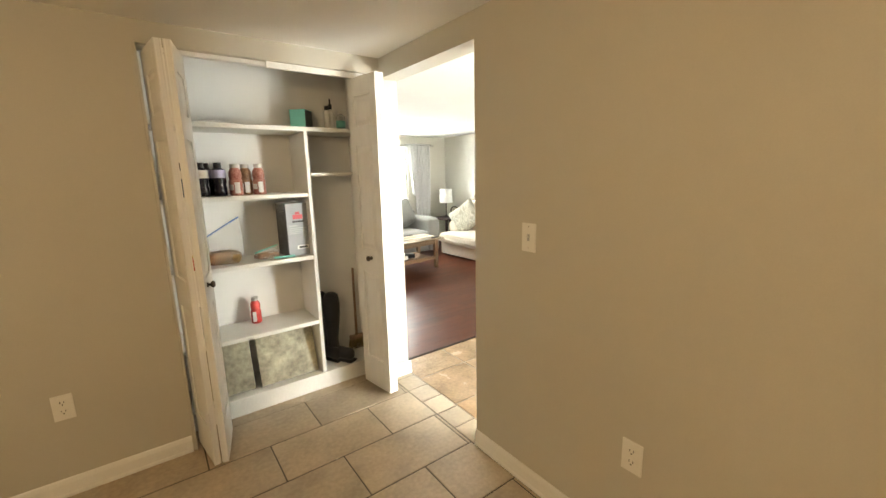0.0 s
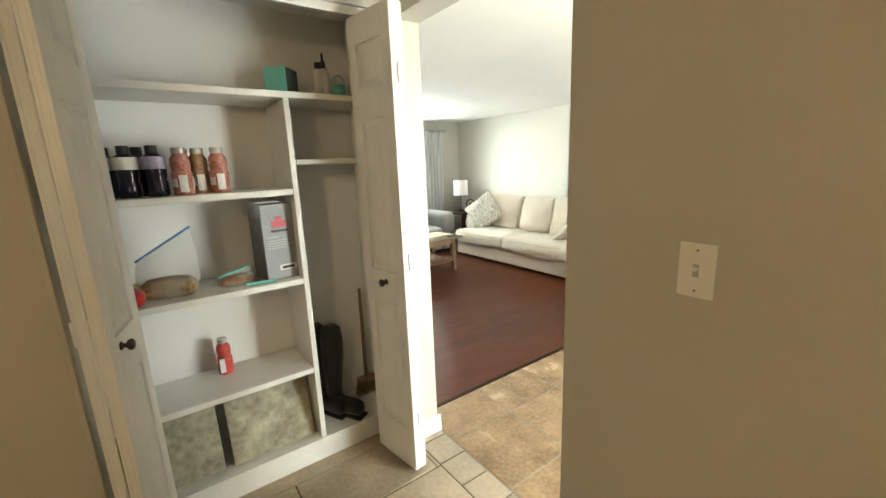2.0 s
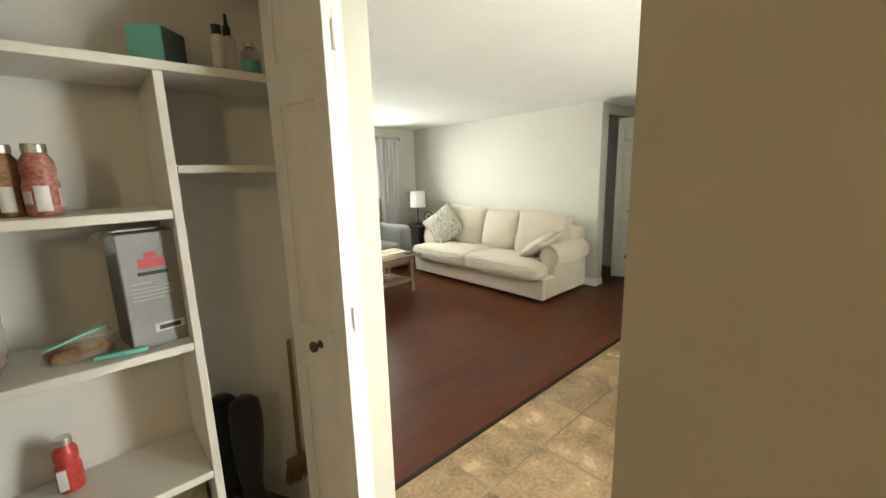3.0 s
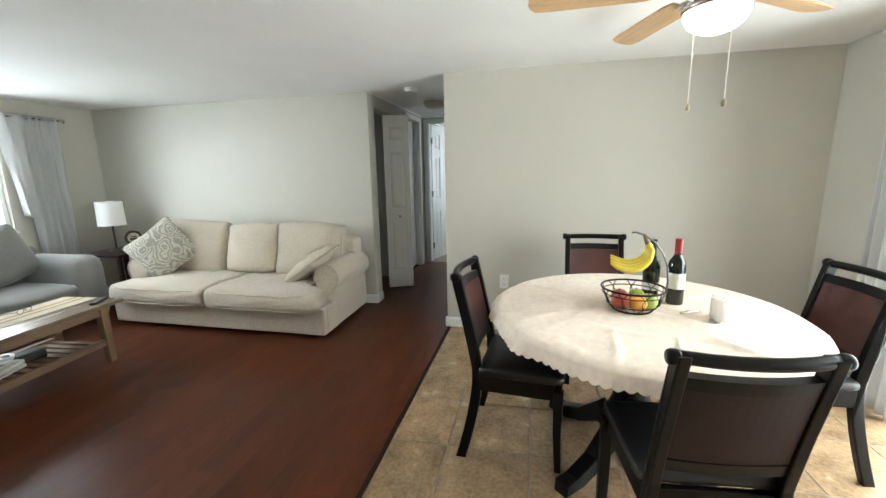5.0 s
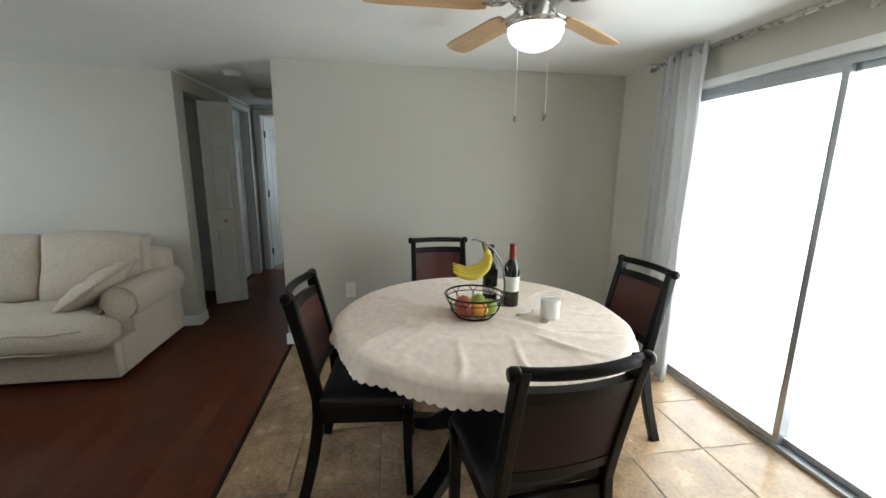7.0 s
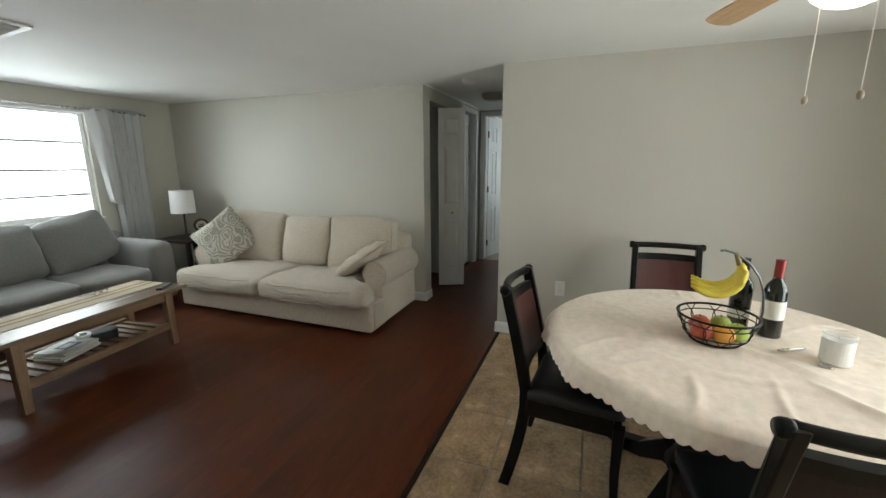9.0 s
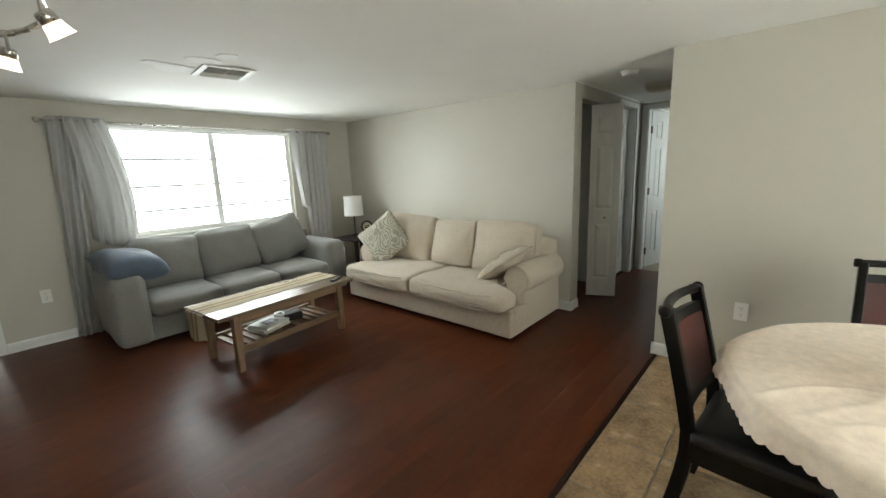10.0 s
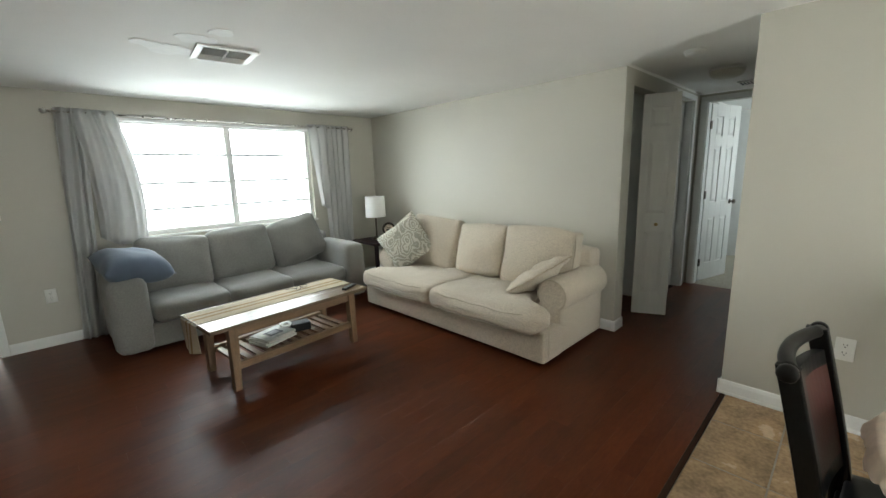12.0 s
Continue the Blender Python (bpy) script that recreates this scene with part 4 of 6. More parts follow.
def chair(m):
    """A dining chair that faces +y; its back stands at y = -0.22."""
    th = thing("dining_chair", "black lacquered dining chair with dark red leather back panel", "chair", m, "chairs round the table")

    def back_y(z):
        return -0.168 - 0.105 * max(0, (z - 0.42) / 0.48) ** 1.15 - 0.075 * max(0, (0.42 - z) / 0.42) ** 1.6

    for s in (-1, 1):
        bm = NB()
        pts = []
        for k in range(13):
            z = 0.895 * k / 12
            pts.append((back_y(z) - 0.024, back_y(z) + 0.024, z))
        prof = [(p[0], p[2]) for p in pts] + [(p[1], p[2]) for p in pts[::-1]]
        prism(bm, prof, s * 0.178 - 0.017, s * 0.178 + 0.017, "x", 0.005)
        for v in bm.verts:
            v.co.x += s * 0.045 * max(0.0, (0.44 - v.co.z) / 0.44)
        part("leg", bm, "black_wood", th, "curved back leg and upright")
        bm = NB()
        prism(bm, [(0.192, 0.0), (0.222, 0.0), (0.216, 0.20), (0.222, 0.40), (0.178, 0.40), (0.180, 0.20)], s * 0.202 - 0.02, s * 0.202 + 0.02, "x", 0.005)
        part("leg", bm, "black_wood", th)
        bm = NB()
        prism(bm, [(-0.16, 0.345), (0.18, 0.345), (0.18, 0.425), (-0.16, 0.425)], s * 0.190 - 0.013, s * 0.190 + 0.013, "x", 0.003)
        part("seat_rail", bm, "black_wood", th)
    for yy in (-0.165, 0.195):
        bm = NB()
        box(bm, (-0.165, yy - 0.013, 0.330), (0.165, yy + 0.013, 0.42), 0.004)
        part("seat_rail", bm, "black_wood", th)
    bm = NB()
    cushion(bm, (0, 0.030, 0.445), (0.218, 0.195, 0.026), 0.024, (0, 0, 0.012), n=9, rough=0.002)
    part("seat", bm, "black_leather", th, "black leather padded seat", smooth=True)

    def bow(x):
        return -0.030 * (1 - (x / 0.175) ** 2)

    bm = NB()
    n = 14
    sweep(bm, [(-0.187 + 0.374 * k / n, back_y(0.885) + bow(-0.187 + 0.374 * k / n), 0.885) for k in range(n + 1)], [0.018] * (n + 1), 10)
    part("top_rail", bm, "black_wood", th, smooth=True)
    for s in (-1, 1):
        bm = NB()
        lathe(bm, [(0, 0), (0.019, 0.0), (0.022, 0.008), (0.022, 0.022), (0.018, 0.030), (0, 0.030)], 14, m=Matrix.Translation((s * 0.182, back_y(0.885), 0.885)) @ Matrix.Rotation(s * radians(90), 4, "Y"))
        part("finial", bm, "black_wood", th, smooth=True)
    for z0, z1 in ((0.795, 0.835), (0.505, 0.545)):
        bm = NB()
        sheet(bm, 12, 3, lambda u, v: (-0.163 + 0.326 * u, back_y(z0 + (z1 - z0) * v) + bow(-0.163 + 0.326 * u) * (0.9 if z0 > 0.7 else 0.5), z0 + (z1 - z0) * v), 0.026)
        part("cross_rail", bm, "black_wood", th)
    bm = NB()
    sheet(bm, 12, 10, lambda u, v: (-0.163 + 0.326 * u, back_y(0.545 + 0.25 * v) + bow(-0.163 + 0.326 * u) * (0.5 + 0.4 * v) + 0.004, 0.545 + 0.25 * v), 0.018)
    part("backrest", bm, "chair_panel", th, "dark red leather back panel", smooth=False)
    bm = NB()
    sheet(bm, 12, 10, lambda u, v: (-0.161 + 0.322 * u, back_y(0.547 + 0.246 * v) + bow(-0.163 + 0.326 * u) * (0.5 + 0.4 * v) - 0.009, 0.547 + 0.246 * v), 0.006)
    part("back_cover", bm, "chair_back_cloth", th, "dark brown leather rear cover")
    return th


first = chair(Matrix.Translation((3.312, 1.985, 0)) @ Matrix.Rotation(radians(175), 4, "Z"))
for x, y, a in ((2.750, 1.410, -84), (3.465, 0.765, 5), (4.11, 1.498, 91)):
    copy_thing(first, Matrix.Translation((x, y, 0)) @ Matrix.Rotation(radians(a), 4, "Z"))

# fruit basket with a banana hook
BZ = 0.7395
BC = Vector((3.262, 1.492, BZ))
basket = thing("fruit_basket", "black wire fruit basket with a banana hook on the table", "fruit basket", Matrix.Translation(BC))


def ring(r, z, n=32):
    return [(r * math.cos(k * math.tau / n), r * math.sin(k * math.tau / n), z) for k in range(n)]


for nm, r, z, t in (("rim", 0.131, 0.100, 0.0045), ("wire_ring", 0.127, 0.078, 0.0022), ("wire_ring", 0.106, 0.030, 0.0022), ("base_ring", 0.082, 0.004, 0.004)):
    part(nm, sweep(NB(), ring(r, z), t, 6, True), "wire", basket, smooth=True)
for k in range(18):
    a = k * math.tau / 18
    pts = []
    for q in (0, 0.2, 0.4, 0.6, 0.8, 1.0):
        rr_, aa = 0.082 + 0.049 * q ** 0.55, a + 0.22 * math.sin(q * math.pi) * (1 if k % 2 else -1)
        pts.append((rr_ * math.cos(aa), rr_ * math.sin(aa), 0.004 + 0.096 * q))
    part("wire", sweep(NB(), pts, 0.0018, 5), "wire", basket)
part("base_wire", sweep(sweep(NB(), [(-0.082, 0, 0.004), (0.082, 0, 0.004)], 0.002, 5), [(0, -0.082, 0.004), (0, 0.082, 0.004)], 0.002, 5), "wire", basket)
hook = [(0.03, -0.120, 0.006), (0.03, -0.142, 0.06), (0.03, -0.148, 0.12), (0.028, -0.140, 0.19), (0.024, -0.118, 0.25), (0.018, -0.080, 0.30), (0.012, -0.036, 0.332), (0.006, 0.004, 0.345), (0.004, 0.018, 0.343)]
part("hook", sweep(NB(), hook, 0.0042, 7), "hook_steel", basket, "dark grey curved banana hook", smooth=True)


def fruit(name, label, at, r, mt, squash=0.9):
    th = thing(name, label, "fruit", Matrix.Translation(at), "fruit in the basket")
    part("flesh", lathe(NB(), [(0, -squash * r * 0.85)] + [(r * math.cos(a) * (1 - 0.03 * math.sin(3 * a)), squash * r * math.sin(a)) for a in [-1.2 + 2.4 * k / 12 for k in range(13)]] + [(r * 0.12, squash * r * 0.82), (0, squash * r * 0.76)], 20), mt, th, smooth=True)
    part("stalk", tube(NB(), (0, 0, squash * r * 0.74), (0.003, 0.002, squash * r * 1.12), 0.0015, seg=6), "stem", th)


for nm, lb, dx, dy, dz, r, mt in (("apple", "red and yellow apple in the wire basket", -0.045, 0.055, 0.045, 0.039, "apple_red"), ("apple", "red and yellow apple in the wire basket", 0.035, 0.045, 0.045, 0.038, "apple_red"),
                                  ("orange", "ripe orange in the wire basket", -0.055, -0.012, 0.045, 0.037, "orange"), ("apple", "green apple in the wire basket", -0.022, -0.062, 0.045, 0.038, "apple_green"),
                                  ("apple", "green apple in the wire basket", 0.055, -0.03, 0.045, 0.037, "apple_green")):
    fruit(nm, lb, BC + Vector((dx, dy, dz)), r, mt)
bunch = thing("banana_bunch", "bunch of ripe yellow bananas hanging from the hook", "fruit", Matrix.Translation(BC + Vector((0.008, -0.04, 0.318))) @ Matrix.Scale(0.84, 4) @ Matrix.Translation((-0.008, 0.04, -0.318)))
for k in range(4):
    # each finger bows out from the crown and sweeps back with its tip turned up
    bm = NB()
    fan_a = radians(-16 + 11 * k)
    pts, rr = [], []
    for i in range(15):
        q = i / 14
        a = radians(70 - 205 * q)
        rad = 0.072 + 0.060 * q ** 2 - 0.006 * k
        y = -0.030 - rad * math.cos(a) * 0.62 + 0.100 * q ** 2
        z = 0.232 + rad * math.sin(a) * 0.95 + 0.045 * q ** 3 + 0.006 * k
        pts.append((0.010 + 0.11 * q * math.sin(fan_a), y, z))
        rr.append((0.006 + 0.0115 * min(1.0, math.sin(math.pi * min(1, q * 0.97 + 0.03)) ** 0.4)) if 0 < i < 14 else 0.0045)
    sweep(bm, pts, rr, 8)
    part("banana", bm, "banana", bunch, smooth=True)
part("crown", tube(NB(), (0.010, -0.050, 0.290), (0.006, -0.030, 0.338), 0.013, 0.009, 8), "stem", bunch)

wine = [(0, 0), (0.034, 0), (0.037, 0.004), (0.037, 0.175), (0.033, 0.20), (0.017, 0.225), (0.0145, 0.24), (0.0145, 0.288)]
for x, y, foil, lb, z1 in ((3.375, 1.285, "foil_red", "dark wine bottle with red foil and white label", 0.0), (3.43, 1.375, "foil_black", "dark wine bottle with black foil neck", -0.02)):
    bottle("wine_bottle", lb, "bottle", (x, y, BZ), [(r, z * (1 + z1 * 2)) for r, z in wine], "wine_glass", [(0.0150, 0.225 * (1 + z1 * 2)), (0.0155, 0.23 * (1 + z1 * 2)), (0.0155, 0.302 * (1 + z1 * 2)), (0, 0.303 * (1 + z1 * 2))], foil,
           [(0.0373, 0.075), (0.0376, 0.077), (0.0376, 0.145), (0.0373, 0.147)] if foil == "foil_red" else [(0.0373, 0.05), (0.0376, 0.052), (0.0376, 0.085), (0.0373, 0.087)], "label", "wine bottles on the table", 24)
cup = thing("candle_glass", "white candle in a clear glass on the table", "candle", Matrix.Translation((3.19, 1.163, BZ)))
part("glass", lathe(NB(), [(0.0425, 0.086), (0.044, 0.103), (0.0415, 0.103), (0.0405, 0.086), (0.0425, 0.086)], 28), "poly", cup, smooth=True).visible_shadow = False
part("wax", lathe(NB(), [(0, 0.001), (0.039, 0.001), (0.0415, 0.005), (0.0425, 0.0855), (0, 0.084)], 28), "wax", cup)
part("wick", tube(NB(), (0, 0, 0.084), (0.002, 0, 0.095), 0.001, seg=5), "slot", cup)
part("rim", sweep(NB(), ring(0.0428, 0.103, 28), 0.0014, 6, True), "label", cup)
pen = thing("pen", "black and silver pen lying on the tablecloth", "pen", Matrix.Translation((3.245, 1.265, BZ + 0.005)) @ Matrix.Rotation(radians(-62), 4, "Z"))
part("barrel", tube(NB(), (-0.045, 0, 0), (0.05, 0, 0), 0.0045, seg=10), "nickel", pen)
part("tip", tube(NB(), (0.05, 0, 0), (0.066, 0, 0), 0.004, 0.001, seg=10), "black_plastic", pen)
saucer = thing("match_tin", "small shiny metal lid beside the candle", "lid", Matrix.Translation((3.145, 1.205, BZ)))
part("lid", lathe(NB(), [(0, 0), (0.020, 0), (0.021, 0.002), (0.020, 0.006), (0, 0.006)], 20), "nickel", saucer)

# ceiling fan
FC = (3.21, 1.29, 0)
fan = thing("ceiling_fan", "nickel ceiling fan with maple blades and lit bowl", "ceiling fan", Matrix.Translation((FC[0], FC[1], ZC)))
part("canopy", lathe(NB(), [(0.075, 0), (0.075, -0.012), (0.06, -0.03), (0.03, -0.036), (0, -0.036)], 28), "nickel", fan, smooth=True)
part("motor", lathe(NB(), [(0, -0.03), (0.07, -0.034), (0.105, -0.05), (0.11, -0.08), (0.10, -0.105), (0.06, -0.118), (0, -0.118)], 32), "nickel", fan, smooth=True)
part("neck", lathe(NB(), [(0.05, -0.116), (0.05, -0.165), (0.058, -0.172), (0.108, -0.185), (0.116, -0.195), (0.114, -0.205), (0, -0.2)], 28), "nickel", fan, smooth=True)
part("light_bowl", lathe(NB(), [(0.108, -0.2055), (0.107, -0.222), (0.095, -0.248), (0.070, -0.268), (0.040, -0.280), (0, -0.284)], 32), "bowl", fan, "lit frosted glass bowl", smooth=True)
for k in range(5):
    a = radians(18 + 72 * k)
    m = Matrix.Rotation(a, 4, "Z")
    bm = NB()
    sweep(bm, [(0.09, 0, -0.095), (0.13, 0.012, -0.118), (0.17, 0.02, -0.122), (0.215, 0.01, -0.118)], 0.008, 8)
    sweep(bm, [(0.09, 0, -0.095), (0.13, -0.012, -0.118), (0.17, -0.02, -0.122), (0.215, -0.01, -0.118)], 0.008, 8)
    arm = part("blade_arm", bm, "nickel", fan, m=m, smooth=True)
    bm = NB()
    prism(bm, [(0.19, -0.045), (0.24, -0.056), (0.60, -0.062), (0.655, -0.056), (0.675, -0.03), (0.68, 0), (0.675, 0.03), (0.655, 0.056), (0.60, 0.062), (0.24, 0.056), (0.19, 0.045)], -0.004, 0.004, "z", 0.0015)
    bmesh.ops.transform(bm, matrix=Matrix.Translation((0, 0, -0.118)) @ Matrix.Rotation(radians(11), 4, "X"), verts=bm.verts)
    part("blade", bm, "blade", fan, "pale maple fan blade", m=m)
for dx, dy, zb in ((0.10, 0.035, -0.515), (-0.095, -0.02, -0.53)):
    bm = NB()
    sweep(bm, [(dx, dy, -0.205), (dx, dy, zb)], 0.0016, 6)
    ch = part("pull_chain", bm, "chain", fan, "pale bead pull chain")
    part("pull_knob", lathe(NB(), [(0, -0.028), (0.007, -0.026), (0.009, -0.014), (0.006, -0.003), (0, 0)], 12, (dx, dy, zb)), "pull_wood", ch, "small brown wooden pull", smooth=True)

# sliding glass door
slider = tagged(thing("sliding_door", "grey aluminium sliding glass door to the patio", "sliding door"), kind="structure")
X0, X1, Z1 = 2.19, 4.01, 1.925
for nm, lo, hi, mt in (("head_trim", (X0, SY - 0.06, Z1 - 0.045), (X1, SY + 0.008, Z1 - 0.001), "trim"), ("head_track", (X0 + 0.02, SY - 0.13, Z1 - 0.085), (X1 - 0.02, SY - 0.03, Z1 - 0.046), "aluminium"),
                       ("sill_track", (X0, SY - 0.14, 0.001), (X1, SY - 0.01, 0.022), "aluminium"), ("jamb", (X1 - 0.03, SY - 0.13, 0.023), (X1 - 0.001, SY + 0.004, Z1 - 0.046), "trim"),
                       ("jamb", (X0 + 0.001, SY - 0.13, 0.023), (X0 + 0.03, SY + 0.004, Z1 - 0.046), "trim")):
    bm = NB()
    box(bm, lo, hi, 0.002)
    part(nm, bm, mt, slider)
for a, b, yy in ((3.112, X1 - 0.031, SY - 0.035), (X0 + 0.031, 3.152, SY - 0.072)):
    bm = NB()
    z0, z1 = 0.024, Z1 - 0.086
    for lo, hi in (((a, yy - 0.015, z0), (a + 0.032, yy + 0.015, z1)), ((b - 0.032, yy - 0.015, z0), (b, yy + 0.015, z1)), ((a + 0.032, yy - 0.015, z1 - 0.03), (b - 0.032, yy + 0.015, z1)), ((a + 0.032, yy - 0.015, z0), (b - 0.032, yy + 0.015, z0 + 0.035))):
        box(bm, lo, hi, 0.002)
    fr = part("sash", bm, "aluminium", slider)
    bm = NB()
    box(bm, (a + 0.03, yy - 0.003, z0 + 0.033), (b - 0.03, yy + 0.003, z1 - 0.028))
    part("pane", bm, "pane", fr).visible_shadow = False


def folds(bm, x0, x1, y, z0, z1, n, amp, gather=1.0, seed=0.0, drift=0.0, shape=None):
    """A hanging curtain with n folds between x0 and x1."""
    def f(u, v):
        z = z0 + (z1 - z0) * v
        w = 1 - (1 - gather) * (1 - v)
        x = x0 + (x1 - x0) * (0.5 + (u - 0.5) * w) + drift * (1 - v) + 0.008 * math.sin(9 * u + 4 * v + seed)
        yy = y + amp * math.sin(u * n * math.tau + seed + 0.7 * math.sin(3 * v + seed)) * (0.65 + 0.35 * (1 - v)) + 0.012 * noise.noise((u * 5, v * 3, seed))
        if shape:
            return shape(u, v, x, yy, z)
        return (x, yy, z)
    return sheet(bm, n * 14, 26, f, 0.0025)


rod2 = thing("curtain_rod", "nickel curtain rod above the sliding door", "curtain rod")
part("rod", tube(NB(), (1.62, 0.05, 2.072), (4.20, 0.05, 2.072), 0.011, seg=14), "nickel", rod2, smooth=True)
for s, x in ((1, 4.20), (-1, 1.62)):
    part("finial", lathe(NB(), [(0.012, 0), (0.02, 0.01), (0.026, 0.03), (0.022, 0.05), (0.03, 0.055), (0.03, 0.062), (0, 0.064)], 16, m=Matrix.Translation((x, 0.05, 2.072)) @ Matrix.Rotation(s * radians(90), 4, "Y")), "nickel", rod2, smooth=True)
for x in (1.72, 3.05, 4.16):
    bm = NB()
    box(bm, (x - 0.008, SY, 2.060), (x + 0.008, 0.06, 2.068), 0.002)
    box(bm, (x - 0.015, SY, 2.03), (x + 0.015, SY + 0.006, 2.10), 0.002)
    part("bracket", bm, "nickel", rod2)
for a, b, sd, lb in ((3.77, 4.13, 0.3, "grey curtain gathered beside the sliding door"), (1.66, 2.06, 1.7, "grey curtain drawn to the end of its rod")):
    cu = thing("curtain", lb, "curtain", group="curtains of the sliding door")
    part("cloth", folds(NB(), a, b, 0.055, 0.012, 2.108, 5, 0.035, 1.06 if a > 3 else 0.85, sd), "curtain", cu, smooth=True)
    for k in range(5):
        part("grommet", sweep(NB(), [(a + (b - a) * (k + 0.5) / 5, 0.05 + 0.024 * math.cos(q), 2.072 + 0.024 * math.sin(q)) for q in [i * math.tau / 14 for i in range(14)]], 0.004, 6, True), "nickel", cu)

# patio, street and yard: added sheets that glow as a plain bright distance
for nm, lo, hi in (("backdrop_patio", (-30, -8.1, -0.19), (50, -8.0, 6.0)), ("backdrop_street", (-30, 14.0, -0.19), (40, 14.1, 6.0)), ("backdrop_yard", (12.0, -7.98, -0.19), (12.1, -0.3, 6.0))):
    structure(nm, [(lo, hi)], "backdrop_glow", "plain glowing backdrop sheet added outside", "backdrop")
jug = thing("clear_jug", "clear plastic jug at the side of the shelf", "jug", Matrix.Translation((0.305, 2.80, S4)))
part("body", lathe(NB(), [(0, 0.001), (0.042, 0.001), (0.045, 0.006), (0.047, 0.17), (0.036, 0.20), (0.034, 0.20), (0.044, 0.168), (0.042, 0.008), (0, 0.006)], 20), "poly", jug, smooth=True).visible_shadow = False
part("cap", lathe(NB(), [(0.036, 0.2005), (0.036, 0.215), (0, 0.216)], 20), "plastic_white", jug)

# ---- living room ----


def rot(x=0, y=0, z=0):
    return Euler([radians(a) for a in (x, y, z)]).to_matrix().to_4x4()


# cream sofa: local x along its length, front towards -y
sofa = thing("sofa", "cream chenille two-seat rolled-arm sofa against the wall", "sofa", Matrix.Translation((4.70, 4.66, 0)) @ rot(z=-90))
HL = 1.075
bm = NB()
box(bm, (-HL + 0.004, -0.462, 0.035), (HL - 0.004, 0.44, 0.252), 0.02)
part("base", bm, "cream", sofa, smooth=False)
for k, s in enumerate((-1, 1)):
    bm = NB()
    cushion(bm, (s * 0.425, -0.09, 0.330), (0.43, 0.47, 0.092), 0.07, (0, 0.02, 0.020), n=30, rough=0.014, seed=k * 3.1, sag=0.012)
    for v in bm.verts:
        front = max(0.0, min(1.0, (-0.26 - v.co.y) / 0.08))
        out = max(0.0, (abs(v.co.x) - 0.45) / 0.42)
        v.co.x += s * 0.20 * front * out
        if v.co.z > 0.36:
            gx, gy = v.co.x - s * 0.36, v.co.y + 0.02
            v.co.z -= 0.010 * math.exp(-(gx * gx + gy * gy) / 0.05) * (0.6 + 0.8 * math.sin(34 * gx + 22 * gy + 5 * math.sin(9 * gy)))
    sc = part("seat_cushion", bm, "cream", sofa, "thick sagging seat cushion", smooth=True)
    for z in (0.268, 0.392):
        bm = NB()
        sweep(bm, [(s * (0.06 + 0.90 * i / 16), -0.572 + 0.05 * (max(0, abs(i - 8) - 5) / 3) ** 2, z + 0.004 * math.sin(i * 1.3 + s)) for i in range(17)], 0.005, 6)
        part("piping", bm, "cream_dark", sc, smooth=True)
for s in (-1, 1):
    bm = NB()
    pts = [(s * (HL - 0.235), 0.06), (s * HL, 0.06), (s * (HL + 0.002), 0.38)]
    cx, cz, r = s * (HL - 0.075), 0.475, 0.125
    for i in range(15):
        a = radians(-35 + 250 * i / 14)
        pts.append((cx + s * r * math.cos(a), cz + r * math.sin(a)))
    pts.append((s * (HL - 0.235), 0.36))
    prism(bm, pts if s > 0 else pts[::-1], -0.245, 0.42, "y", 0.025)
    for v in bm.verts:
        v.co += noise.noise_vector(v.co * 5) * 0.006
    arm = part("arm", bm, "cream", sofa, "rolled sofa arm", smooth=True)
    arm.data.set_sharp_from_angle(angle=radians(38))
    bm = NB()
    sweep(bm, [(cx + s * (r - 0.012) * math.cos(radians(-60 + 260 * i / 18)), -0.249, cz + (r - 0.012) * math.sin(radians(-60 + 260 * i / 18))) for i in range(19)] + [(s * (HL - 0.225), -0.249, 0.40)], 0.006, 6)
    part("piping", bm, "cream_dark", arm, smooth=True)
    low = box(NB(), (min(s * (HL - 0.2), s * (HL + 0.001)), -0.4635, 0.036), (max(s * (HL - 0.2), s * (HL + 0.001)), -0.2, 0.272), 0.016)
    part("front_panel", low, "cream", arm)
    seam = sweep(NB(), [(s * (HL + 0.001), -0.40, 0.268), (s * (HL + 0.002), -0.402, 0.16), (s * (HL + 0.001), -0.398, 0.062)], 0.005, 6)
    part("seam", seam, "cream_dark", arm, smooth=True)
bm = NB()
cushion(bm, (0, 0.36, 0.445), (HL - 0.035, 0.11, 0.295), 0.05, (0, 0, 0.02), n=12, rough=0.006)
part("back_frame", bm, "cream", sofa, smooth=True)
for k, (x, w, tilt, rz) in enumerate(((-0.62, 0.33, -15, 5), (0.03, 0.285, -18, -3), (0.64, 0.325, -12, 2))):
    bm = NB()
    cushion(bm, (0, 0, 0), (w, 0.10, (0.265, 0.235, 0.250)[k]), 0.040, (0, 0.070, 0.012), rot(x=tilt, y=(4, -3, 1)[k], z=rz), n=14, rough=0.020, seed=5 + k * 2.3)
    bc = part("back_cushion", bm, "cream", sofa, "loose plump back cushion", smooth=True, m=Matrix.Translation((x, 0.17, 0.635)))
    hz = (0.265, 0.235, 0.250)[k]
    loop = []
    for q in range(48):
        a = q * math.tau / 48
        ca, sa = math.cos(a), math.sin(a)
        e = (abs(ca) ** 7 + abs(sa) ** 7) ** (-1 / 7)
        loop.append(rot(x=tilt, y=(4, -3, 1)[k], z=rz) @ Vector((w * 1.002 * e * ca, -0.060 + 0.004 * math.sin(5 * a), hz * 1.004 * e * sa)))
    part("piping", sweep(NB(), loop, 0.0055, 6, True), "cream_dark", bc, smooth=True)
